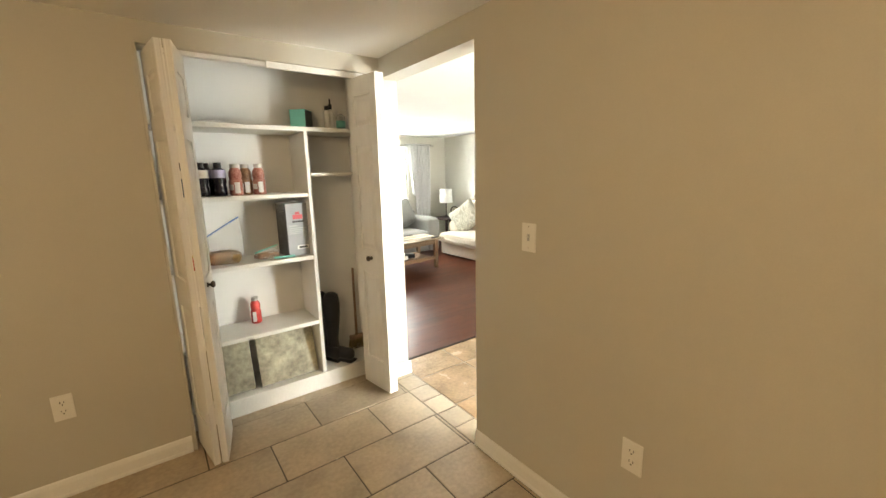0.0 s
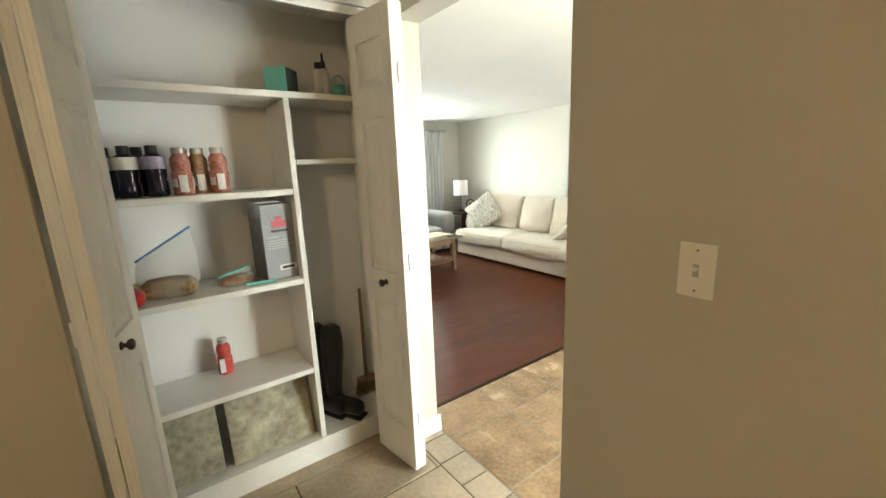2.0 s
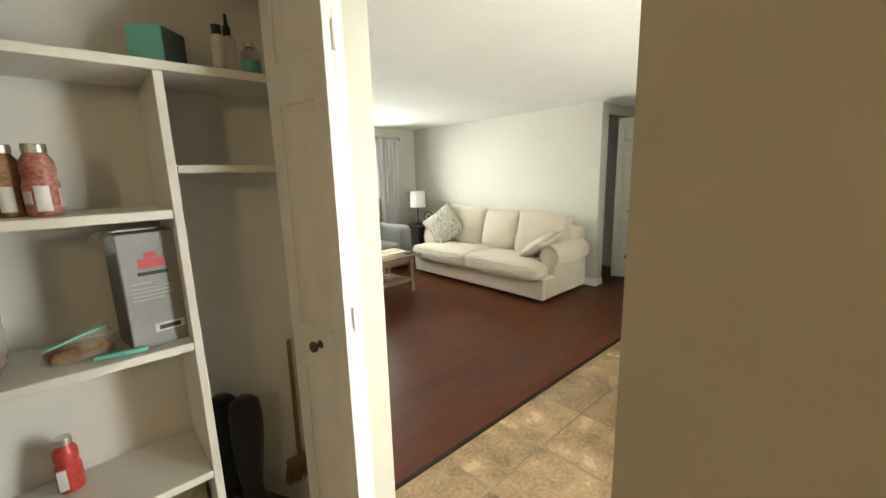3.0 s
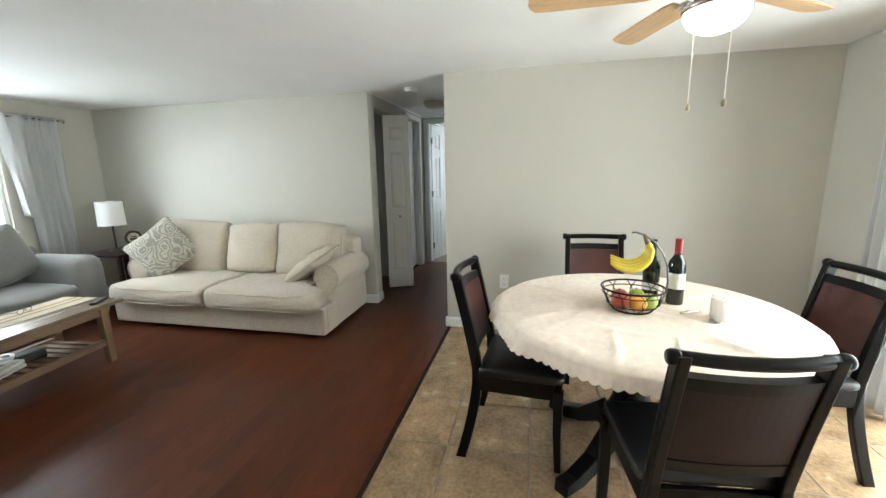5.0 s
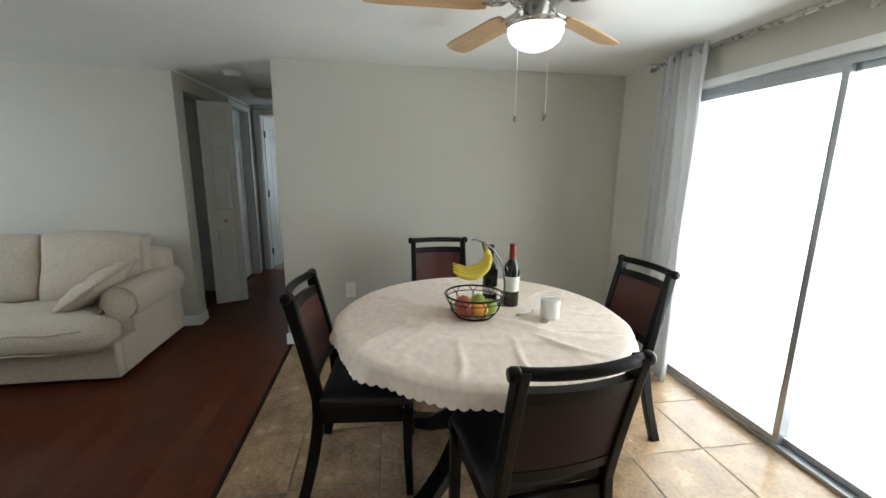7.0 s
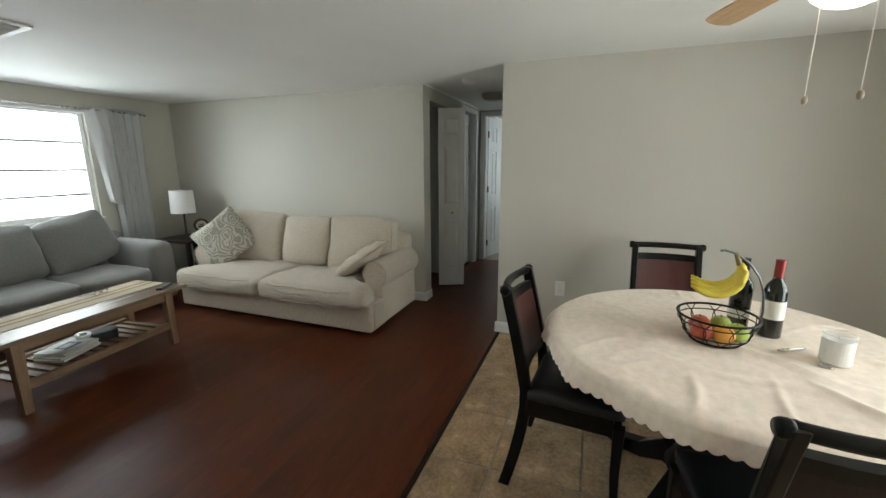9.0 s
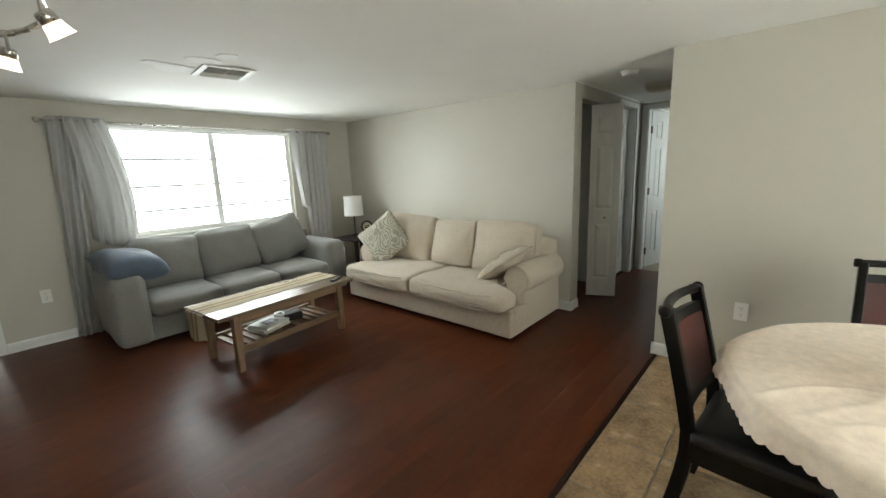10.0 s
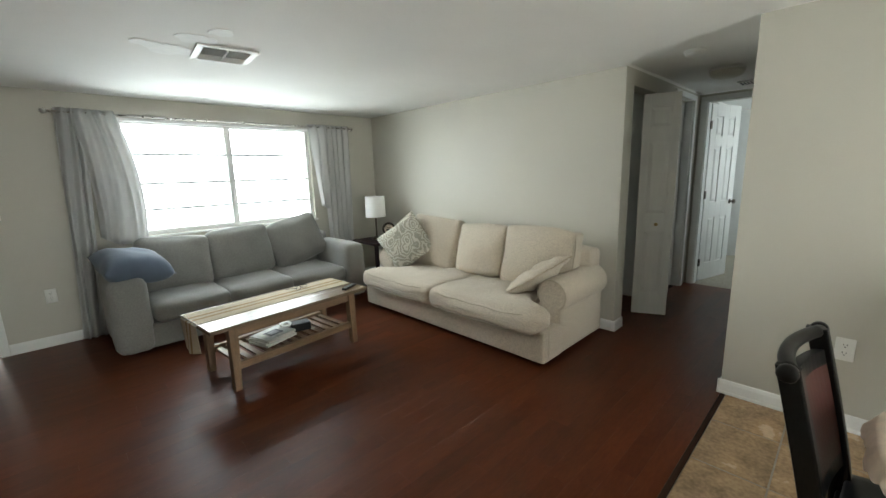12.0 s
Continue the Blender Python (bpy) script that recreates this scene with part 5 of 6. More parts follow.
for s in (-1, 1):
    for yy in (-0.38, 0.36):
        part("foot", lathe(NB(), [(0, 0), (0.022, 0), (0.028, 0.036), (0, 0.036)], 12, (s * (HL - 0.12), yy, 0)), "black_wood", sofa)


def pillow(label, m, half, mt, seed=0.0, rough=0.01):
    bm = NB()

    def f(sign):
        g = bmesh.ops.create_grid(bm, x_segments=18, y_segments=18, size=1)["verts"]
        for v in g:
            x, y = v.co.x, v.co.y
            e = max(0, (1 - x ** 4) * (1 - y ** 4))
            pin = 1 - 0.07 * (1 - abs(x)) * abs(y) - 0.07 * (1 - abs(y)) * abs(x)
            k = noise.noise((x * 2.2 + seed, y * 2.2, seed)) * rough
            v.co = Vector((x * half[0] * pin, y * half[1] * pin, sign * half[2] * e ** 0.55 + k * e))
    f(1), f(-1)
    bmesh.ops.remove_doubles(bm, verts=bm.verts, dist=0.0006)
    ob = part("throw_pillow", bm, mt, smooth=True)
    ob.matrix_world = m
    return tagged(ob, label, "pillow")


S = sofa.matrix_world
pillow("grey and white paisley throw pillow standing on the sofa", S @ Matrix.Translation((-0.83, -0.10, 0.655)) @ rot(x=68, z=28) @ rot(z=40), (0.25, 0.25, 0.085), "paisley", 1.0)
slumped = pillow("cream fringed throw pillow slumped against the sofa arm", S @ Matrix.Translation((0.755, -0.085, 0.540)) @ rot(x=17, y=-30, z=-20), (0.26, 0.20, 0.060), "cream", 4.0, 0.045)
fr_m = S @ Matrix.Translation((0.755, -0.085, 0.540)) @ rot(x=17, y=-30, z=-20)
fringe = NB()
rf = random.Random(8)
for side in range(4):
    for k in range(44):
        g = -1 + 2 * k / 43
        p = {0: (-0.255, 0.196 * g), 1: (0.255, 0.196 * g), 2: (0.255 * g, -0.196), 3: (0.255 * g, 0.196)}[side]
        o = {0: (-1, 0), 1: (1, 0), 2: (0, -1), 3: (0, 1)}[side]
        ln = rf.uniform(0.012, 0.024)
        sweep(fringe, [(p[0] - o[0] * 0.008, p[1] - o[1] * 0.008, 0.0), (p[0] + o[0] * ln * 0.5, p[1] + o[1] * ln * 0.5, rf.uniform(-0.004, 0.008)), (p[0] + o[0] * ln + rf.uniform(-0.005, 0.005), p[1] + o[1] * ln + rf.uniform(-0.005, 0.005), rf.uniform(-0.012, 0.006))], [0.0035, 0.003, 0.0015], 5)
part("fringe", fringe, "runner", slumped, "pale cotton fringe", smooth=True)

# grey sofa under the window
gs = thing("sofa", "grey microsuede three-seat sofa under the window", "sofa", Matrix.Translation((3.30, 6.43, 0)))
GL = 1.14
bm = NB()
box(bm, (-GL + 0.02, -0.36, 0.03), (GL - 0.02, 0.40, 0.24), 0.02)
part("base", bm, "greysofa", gs)
for s in (-1, 1):
    bm = NB()
    cushion(bm, (s * (GL - 0.13), -0.0, 0.325), (0.13, 0.41, 0.30), 0.07, (0.0, 0.0, 0.015), n=10, rough=0.008, seed=s)
    part("arm", bm, "greysofa", gs, "padded square sofa arm", smooth=True)
for k in range(3):
    bm = NB()
    cushion(bm, (-0.585 + 0.585 * k, -0.09, 0.32), (0.29, 0.34, 0.085), 0.06, (0, 0.012, 0.02), n=11, rough=0.008, seed=k * 2.0, sag=0.01)
    part("seat_cushion", bm, "greysofa", gs, smooth=True)
    bm = NB()
    cushion(bm, (0, 0, 0), (0.30, 0.10, 0.24), 0.06, (0, 0.06, 0.02), rot(x=-14, y=(4, -3, -14)[k]), n=12, rough=0.016, seed=9 + k)
    part("back_cushion", bm, "greysofa", gs, "plump loose back cushion", smooth=True, m=Matrix.Translation((-0.585 + 0.59 * k, 0.19, (0.61, 0.63, 0.67)[k])))
bm = NB()
box(bm, (-GL + 0.1, 0.27, 0.2), (GL - 0.1, 0.42, 0.72), 0.04, seg=3)
part("back_frame", bm, "greysofa", gs)
pillow("slate blue round-edged pillow over the grey sofa arm", Matrix.Translation((2.37, 6.28, 0.70)) @ rot(x=14, y=10, z=12), (0.24, 0.22, 0.12), "navy", 7.0)

# coffee table
ct = thing("coffee_table", "oak coffee table with a slatted lower shelf", "coffee table", Matrix.Translation((3.12, 5.185, 0)) @ rot(z=5.5))
bm = NB()
box(bm, (-0.61, -0.265, 0.428), (0.61, 0.265, 0.455), 0.004)
part("tabletop", bm, "oak_top", ct)
for sx in (-1, 1):
    for sy in (-1, 1):
        bm = NB()
        prism(bm, [(sx * 0.465 - 0.03, 0.428), (sx * 0.465 + 0.03, 0.428), (sx * 0.475 + 0.022, 0), (sx * 0.475 - 0.022, 0)], sy * 0.215 - 0.027, sy * 0.215 + 0.027, "y", 0.003)
        part("leg", bm, "oak_up", ct)
for lo, hi in (((-0.44, -0.23, 0.365), (0.44, -0.205, 0.427)), ((-0.44, 0.205, 0.365), (0.44, 0.23, 0.427)), ((-0.475, -0.19, 0.365), (-0.45, 0.19, 0.427)), ((0.45, -0.19, 0.365), (0.475, 0.19, 0.427))):
    bm = NB()
    box(bm, lo, hi, 0.002)
    part("apron", bm, "oak", ct)
for yy in (-0.215, 0.215):
    bm = NB()
    box(bm, (-0.445, yy - 0.016, 0.135), (0.445, yy + 0.016, 0.185), 0.003)
    part("shelf_rail", bm, "oak", ct)
for k in range(13):
    bm = NB()
    x = -0.42 + 0.84 * k / 12
    box(bm, (x - 0.021, -0.199, 0.150), (x + 0.021, 0.199, 0.166), 0.002)
    part("slat", bm, "oak_up", ct)
T = ct.matrix_world
run = thing("table_runner", "striped natural runner hanging over the coffee table", "table runner", T)


def runner_at(u, v, a, b):
    y = a + (b - a) * v
    s = -0.78 + 1.37 * u
    if s < -0.612:
        d = -0.612 - s
        return (-0.618 - 0.012 * math.sin(y * 22) * d * 6, y + 0.04 * d, 0.452 - d * 1.25 - 0.03 * math.sin(y * 9) * d * 5)
    return (s, y, 0.4575)


for a, b, mt, nm in ((-0.055, 0.035, "runner", "cloth"), (0.037, 0.060, "runner_dark", "stripe"), (0.062, 0.105, "runner", "cloth"), (0.107, 0.130, "runner_dark", "stripe"), (0.132, 0.225, "runner", "cloth")):
    bm = NB()
    sheet(bm, 60, 4, lambda u, v: runner_at(u, v, a, b), 0.003)
    part(nm, bm, mt, run)
gl = thing("eyeglasses", "black-framed eyeglasses lying folded on the runner", "eyeglasses", T @ Matrix.Translation((0.23, 0.10, 0.4605)) @ rot(z=18))
for s in (-1, 1):
    part("rim", sweep(NB(), [(s * 0.034 + 0.026 * math.cos(q), 0.004, 0.021 + 0.017 * math.sin(q)) for q in [i * math.tau / 18 for i in range(18)]], 0.002, 6, True), "black_plastic", gl, smooth=True)
    part("temple", sweep(NB(), [(s * 0.062, 0.004, 0.026), (s * 0.06, 0.06, 0.018), (s * 0.056, 0.11, 0.006), (s * 0.054, 0.125, 0.0025)], 0.0022, 6), "black_plastic", gl, smooth=True)
part("bridge", sweep(NB(), [(-0.009, 0.004, 0.024), (0, 0.003, 0.028), (0.009, 0.004, 0.024)], 0.002, 6), "black_plastic", gl)
rem = thing("remote_control", "black remote control on the coffee table", "remote control", T @ Matrix.Translation((0.50, -0.17, 0.4555)) @ rot(z=24))
bm = NB()
box(bm, (-0.085, -0.022, 0), (0.085, 0.022, 0.017), 0.005)
part("body", bm, "black_plastic", rem)
for k in range(9):
    part("button", lathe(NB(), [(0.004, 0), (0.0035, 0.0015), (0, 0.0015)], 8, (-0.06 + 0.018 * (k // 3) * 2, -0.011 + 0.011 * (k % 3), 0.0165)), "print_grey", rem)
for k, (dx, dy, rz, w, h, mt) in enumerate(((-0.10, 0.0, 14, 0.135, 0.016, "paper"), (-0.105, 0.004, 10, 0.13, 0.014, "label"), (-0.10, 0.0, 16, 0.128, 0.012, "paper"), (-0.098, 0.002, 12, 0.125, 0.008, "paper"))):
    z0 = 0.1665 + sum((0.016, 0.014, 0.012, 0.008)[:k]) + 0.0006 * k
    mg = thing("magazine", "printed magazine in a stack on the lower shelf", "magazine", T @ Matrix.Translation((dx, dy, z0)) @ rot(z=rz), "magazine stack")
    bm = NB()
    box(bm, (-w, -0.10, 0.001), (w, 0.10, h - 0.001))
    part("pages", bm, "label", mg)
    bm = NB()
    box(bm, (-w - 0.002, -0.102, h - 0.001), (w + 0.002, 0.102, h + 0.0002))
    part("cover", bm, mt, mg)
    if k == 3:
        bm = NB()
        box(bm, (-0.055, -0.05, h + 0.0003), (0.06, 0.045, h + 0.001))
        part("picture", bm, "box_dark", mg)
        bm = NB()
        box(bm, (-0.035, -0.03, h + 0.0011), (0.04, 0.025, h + 0.0018))
        part("picture", bm, "print_grey", mg)
bx = thing("black_case", "small black case on the lower shelf", "case", T @ Matrix.Translation((0.135, 0.02, 0.1665)) @ rot(z=-16))
bm = NB()
box(bm, (-0.075, -0.055, 0), (0.075, 0.055, 0.062), 0.008)
part("body", bm, "black_plastic", bx)
bm = NB()
box(bm, (-0.0755, -0.0555, 0.040), (0.0755, 0.0555, 0.043), 0.001)
part("seam", bm, "slot", bx)
tape = thing("tape_roll", "white tape roll leaning on the magazines", "tape roll", T @ Matrix.Translation((0.035, 0.06, 0.2195)) @ rot(x=8))
part("roll", lathe(NB(), [(0.022, 0), (0.045, 0), (0.045, 0.018), (0.022, 0.018), (0.022, 0)], 24), "plastic_white", tape)

# end table, lamp and ornament in the corner
et = thing("end_table", "dark wooden end table in the corner between sofas", "end table", Matrix.Translation((4.90, 6.40, 0)))
bm = NB()
box(bm, (-0.24, -0.26, 0.53), (0.26, 0.26, 0.56), 0.004)
part("tabletop", bm, "chair_back_cloth", et)
for sx in (-0.2, 0.22):
    for sy in (-0.22, 0.22):
        bm = NB()
        box(bm, (sx - 0.02, sy - 0.02, 0), (sx + 0.02, sy + 0.02, 0.529), 0.003)
        part("leg", bm, "chair_back_cloth", et)
tl = thing("table_lamp", "small table lamp with white drum shade", "table lamp", Matrix.Translation((4.915, 6.47, 0.5605)))
part("base", lathe(NB(), [(0, 0), (0.07, 0), (0.072, 0.01), (0.05, 0.02), (0.014, 0.035), (0.011, 0.07), (0.011, 0.33)], 20), "bronze", tl, smooth=True)
part("shade", lathe(NB(), [(0.128, 0.285), (0.122, 0.545), (0.119, 0.545), (0.125, 0.285)], 32), "shade", tl, "white linen drum shade", smooth=False)
part("harp", sweep(NB(), [(-0.119, 0, 0.54), (0, 0, 0.535), (0.119, 0, 0.54)], 0.002, 6), "nickel", tl)
orn = thing("ornament", "small dark round-framed ornament with a cream face", "ornament", Matrix.Translation((4.93, 6.225, 0.5605)) @ rot(z=-33))
part("stand", lathe(NB(), [(0, 0), (0.050, 0), (0.052, 0.008), (0.030, 0.020), (0.014, 0.035), (0.012, 0.075), (0, 0.075)], 20), "chair_back_cloth", orn, smooth=True)
facing = Matrix.Translation((0, 0, 0.145)) @ rot(x=90)
part("frame", lathe(NB(), [(0.056, -0.014), (0.076, -0.012), (0.082, 0.0), (0.076, 0.014), (0.060, 0.016), (0.056, 0.010), (0.056, -0.014)], 28, m=facing), "bronze", orn, "dark bronze round frame", smooth=True)
part("face", lathe(NB(), [(0, -0.010), (0.0555, -0.010), (0.0555, 0.008), (0, 0.008)], 28, m=facing), "figurine", orn, "cream and brown mottled face")
bar = box(NB(), (-0.034, -0.0115, 0.125), (0.034, -0.0085, 0.143), 0.001)
box(bar, (-0.022, -0.0115, 0.152), (0.022, -0.0085, 0.164), 0.001)
part("lettering", bar, "slot", orn)

# window
win = tagged(thing("window_1", "wide white-framed window with horizontal sash bars", "window"), kind="structure")
WX0, WX1, WZ0, WZ1, WY = 2.49, 4.32, 0.86, 1.945, NY + 0.075
for nm, lo, hi in (("window_frame", (WX0, WY - 0.03, WZ1 - 0.045), (WX1, WY + 0.03, WZ1)), ("window_frame", (WX0, WY - 0.03, WZ0), (WX1, WY + 0.03, WZ0 + 0.045)), ("window_frame", (WX0, WY - 0.03, WZ0 + 0.045), (WX0 + 0.04, WY + 0.03, WZ1 - 0.045)),
                   ("window_frame", (WX1 - 0.04, WY - 0.03, WZ0 + 0.045), (WX1, WY + 0.03, WZ1 - 0.045)), ("mullion", (3.385, WY - 0.032, WZ0 + 0.045), (3.445, WY + 0.032, WZ1 - 0.045)),
                   ("window_sill", (WX0 - 0.02, NY - 0.025, WZ0 - 0.02), (WX1 + 0.02, NY + 0.044, WZ0 - 0.001))):
    bm = NB()
    box(bm, lo, hi, 0.003)
    part(nm, bm, "trim", win)
for a, b in ((WX0 + 0.04, 3.385), (3.445, WX1 - 0.04)):
    for z in (1.625, 1.35, 1.10):
        bm = NB()
        box(bm, (a, WY - 0.02, z - 0.011), (b, WY + 0.02, z + 0.011), 0.002)
        part("sash_bar", bm, "aluminium", win)
    for z0, z1 in ((WZ0 + 0.045, 1.092), (1.108, 1.342), (1.358, 1.617), (1.633, WZ1 - 0.045)):
        bm = NB()
        box(bm, (a, WY - 0.002, z0), (b, WY + 0.002, z1))
        part("pane", bm, "pane", win).visible_shadow = False
blind = NB()
box(blind, (WX0 + 0.005, NY - 0.004, WZ1 - 0.03), (WX1 - 0.005, NY + 0.035, WZ1 - 0.002), 0.004)
tagged(part("blind_rail", blind, "trim"), "white raised blind rail at the window head", "blind")

rod = thing("curtain_rod", "white metal curtain rod over the window", "curtain rod")
part("rod", tube(NB(), (2.05, NY - 0.07, 1.955), (4.85, NY - 0.07, 1.955), 0.010, seg=12), "nickel", rod, smooth=True)
for s, x in ((1, 4.85), (-1, 2.05)):
    part("finial", lathe(NB(), [(0.010, 0), (0.02, 0.008), (0.022, 0.025), (0.012, 0.04), (0, 0.042)], 14, m=Matrix.Translation((x, NY - 0.07, 1.955)) @ Matrix.Rotation(s * radians(90), 4, "Y")), "nickel", rod, smooth=True)
for x in (2.10, 4.76):
    bm = NB()
    box(bm, (x - 0.007, NY - 0.075, 1.937), (x + 0.007, NY, 1.944), 0.002)
    part("bracket", bm, "nickel", rod)

lc = thing("curtain", "grey grommet curtain swept over the sofa back", "curtain", group="curtains of the window")
part("cloth", folds(NB(), 2.10, 2.28, NY - 0.065, 0.012, 1.99, 3, 0.03, 0.95, 0.4, -0.11), "curtain", lc, smooth=True)


def swept(u, v, x, y, z):
    # the inner part bulges into the room and ends on the sofa back
    low = 1 - v
    x += 0.01 + 0.125 * math.sin(low * 2.0) * (0.4 + 0.6 * u)
    y -= 0.13 * math.sin(min(1.0, low * 1.05) * math.pi) * (1 - 0.3 * u)
    z += 0.10 * (1 - u) * low * 0.3 - 0.07 * math.sin(u * math.pi) * low ** 3
    return (x, y, z)


part("swag", folds(NB(), 2.19, 2.46, NY - 0.075, 0.865, 1.985, 4, 0.03, 1.08, 1.2, 0.0, swept), "curtain", lc, "curtain part bulging over the sofa back", smooth=True)
rc = thing("curtain", "grey grommet curtain tucked behind the grey sofa", "curtain", group="curtains of the window")
part("cloth", folds(NB(), 4.46, 4.83, NY - 0.065, 0.012, 1.985, 5, 0.026, 0.9, 2.2), "curtain", rc, smooth=True)


def tucked(u, v, x, y, z):
    low = 1 - v
    x += 0.10 * low ** 2 * (1 - u)
    z += 0.05 * low * (1 - u)
    return (x, y - 0.05 * math.sin(low * math.pi), z)


part("swag", folds(NB(), 4.285, 4.50, NY - 0.070, 0.96, 1.985, 2, 0.026, 1.0, 0.9, 0.0, tucked), "curtain", rc, smooth=True)

# front door
fd = tagged(thing("door_1", "pale grey front door with a fan light, daylight at its edge", "front door"), kind="structure")
DA, DB = 0.565, 1.456
leafm = Matrix.Translation((DA, NY + 0.04, 0.020))
bm = NB()
W_, H_ = DB - DA, 2.012
box(bm, (0, 0.008, 0), (W_, 0.037, 1.68), 0)
box(bm, (0, 0.008, 1.68), (0.13, 0.037, H_), 0)
box(bm, (W_ - 0.13, 0.008, 1.68), (W_, 0.037, H_), 0)
cx = W_ / 2
RR = 0.245
arc = [(cx - RR * math.cos(math.pi * i / 20), 1.695 + 0.20 * math.sin(math.pi * i / 20)) for i in range(21)]
for (xa, za), (xb, zb) in zip(arc, arc[1:]):
    prism(bm, [(xa, za), (xb, zb), (xb, H_), (xa, H_)], 0.008, 0.037, "y")
box(bm, (0.13, 0.008, 1.68), (cx - RR, 0.037, H_), 0)
box(bm, (cx + RR, 0.008, 1.68), (W_ - 0.13, 0.037, H_), 0)
box(bm, (cx - RR, 0.008, 1.68), (cx + RR, 0.037, 1.695), 0)
leaf = part("leaf", bm, "grey_door", fd, m=leafm)
bm = NB()
sweep(bm, [(x, 0.006, z) for x, z in arc] + [(cx, 0.006, 1.6955)], 0.010, 6, True)
part("light_frame", bm, "trim", leaf)
for i in (5, 10, 15):
    bm = NB()
    sweep(bm, [(cx, 0.012, 1.698), (arc[i][0], 0.012, arc[i][1])], 0.006, 6)
    part("light_bar", bm, "trim", leaf)
bm = NB()
prism(bm, [(x, z) for x, z in arc], 0.020, 0.024, "y")
part("pane", bm, "pane", leaf).visible_shadow = False
for a, b, z0, z1 in ((0.12, 0.40, 0.22, 0.78), (0.50, 0.78, 0.22, 0.78), (0.12, 0.40, 0.92, 1.48), (0.50, 0.78, 0.92, 1.48)):
    bm = NB()
    fr = 0.022
    for lo, hi in (((a, 0.002, z0), (b, 0.008, z0 + fr)), ((a, 0.002, z1 - fr), (b, 0.008, z1)), ((a, 0.002, z0 + fr), (a + fr, 0.008, z1 - fr)), ((b - fr, 0.002, z0 + fr), (b, 0.008, z1 - fr))):
        box(bm, lo, hi, 0.0025)
    part("panel_mould", bm, "grey_door", leaf)
part("handle", lathe(NB(), [(0.030, 0), (0.032, 0.004), (0.014, 0.012), (0.012, 0.035), (0.026, 0.045), (0.029, 0.058), (0.022, 0.068), (0, 0.070)], 18, m=Matrix.Translation((W_ - 0.080, 0.008, 0.836)) @ rot(x=90)), "nickel", leaf, "round nickel door knob", smooth=True)
part("deadbolt", lathe(NB(), [(0.030, 0), (0.032, 0.004), (0.028, 0.014), (0, 0.015)], 18, m=Matrix.Translation((W_ - 0.080, 0.008, 0.982)) @ rot(x=90)), "nickel", leaf, smooth=True)
for nm, lo, hi in (("jamb", (0.549, NY - 0.002, 0), (0.561, NY + 0.13, 2.035)), ("jamb", (1.487, NY - 0.002, 0), (1.497, NY + 0.13, 2.035)), ("jamb", (0.549, NY - 0.002, 2.036), (1.497, NY + 0.13, 2.049)),
                   ("casing", (1.492, NY - 0.018, 0), (1.546, NY - 0.003, 2.035)), ("casing", (0.500, NY - 0.018, 0), (0.555, NY - 0.003, 2.035)), ("casing", (0.500, NY - 0.018, 2.036), (1.546, NY - 0.003, 2.085))):
    bm = NB()
    box(bm, lo, hi, 0.003)
    part(nm, bm, "trim", fd)
mat_ = NB()
box(mat_, (0.72, NY - 0.37, 0.001), (1.37, NY - 0.045, 0.011), 0.004)
tagged(part("doormat", mat_, "doormat"), "dark grey ribbed doormat at the front door", "doormat")
tht = thing("thermostat", "white wall thermostat with a dark display", "thermostat", Matrix.Translation((1.625, NY, 1.500)))
bm = NB()
box(bm, (-0.038, -0.022, -0.075), (0.038, 0, 0.075), 0.006)
part("body", bm, "plastic_white", tht)
bm = NB()
box(bm, (-0.034, -0.0235, 0.03), (0.034, -0.0215, 0.07), 0.001)
part("display", bm, "black_plastic", tht)

# ceiling: vent with old plaster patches, track light
vent = thing("ceiling_vent", "white square louvred ceiling vent", "ceiling vent", Matrix.Translation((2.865, 5.02, ZC)) @ rot(z=-6))
bm = NB()
for lo, hi in (((-0.165, -0.165, -0.012), (0.165, -0.125, -0.001)), ((-0.165, 0.125, -0.012), (0.165, 0.165, -0.001)), ((-0.165, -0.125, -0.012), (-0.125, 0.125, -0.001)), ((0.125, -0.125, -0.012), (0.165, 0.125, -0.001))):
    box(bm, lo, hi, 0.003)
part("frame", bm, "vent", vent)
bm = NB()
box(bm, (-0.125, -0.125, -0.002), (0.125, 0.125, -0.0008))
part("backing", bm, "vent_dark", vent)
for k in range(9):
    bm = NB()
    box(bm, (-0.124, -0.013, -0.001), (0.124, 0.013, 0.001), 0, Matrix.Translation((0, -0.105 + 0.0262 * k, -0.012)) @ rot(x=38 if k < 5 else -38))
    part("slat", bm, "vent", vent)
bm = NB()
box(bm, (-0.006, -0.124, -0.018), (0.006, 0.124, -0.004), 0.002)
part("divider", bm, "vent", vent)
for x, y, r, sd in ((2.68, 4.82, 0.085, 1), (2.60, 5.10, 0.10, 2), (2.74, 4.63, 0.05, 3), (2.47, 5.04, 0.06, 4)):
    bm = NB()
    ptsl = [(x + r * (1 + 0.45 * noise.noise((math.cos(a) * 1.5, math.sin(a) * 1.5, sd))) * math.cos(a) * 1.25, y + r * (1 + 0.45 * noise.noise((math.cos(a) * 1.5, math.sin(a) * 1.5, sd))) * math.sin(a)) for a in [i * math.tau / 26 for i in range(26)]]
    prism(bm, ptsl, ZC - 0.0025 - 0.0009 * sd, ZC + 0.004, "z")
    tagged(part("ceiling_patch", bm, "patch"), "rough white plaster patch on the ceiling", "plaster patch", kind="structure")

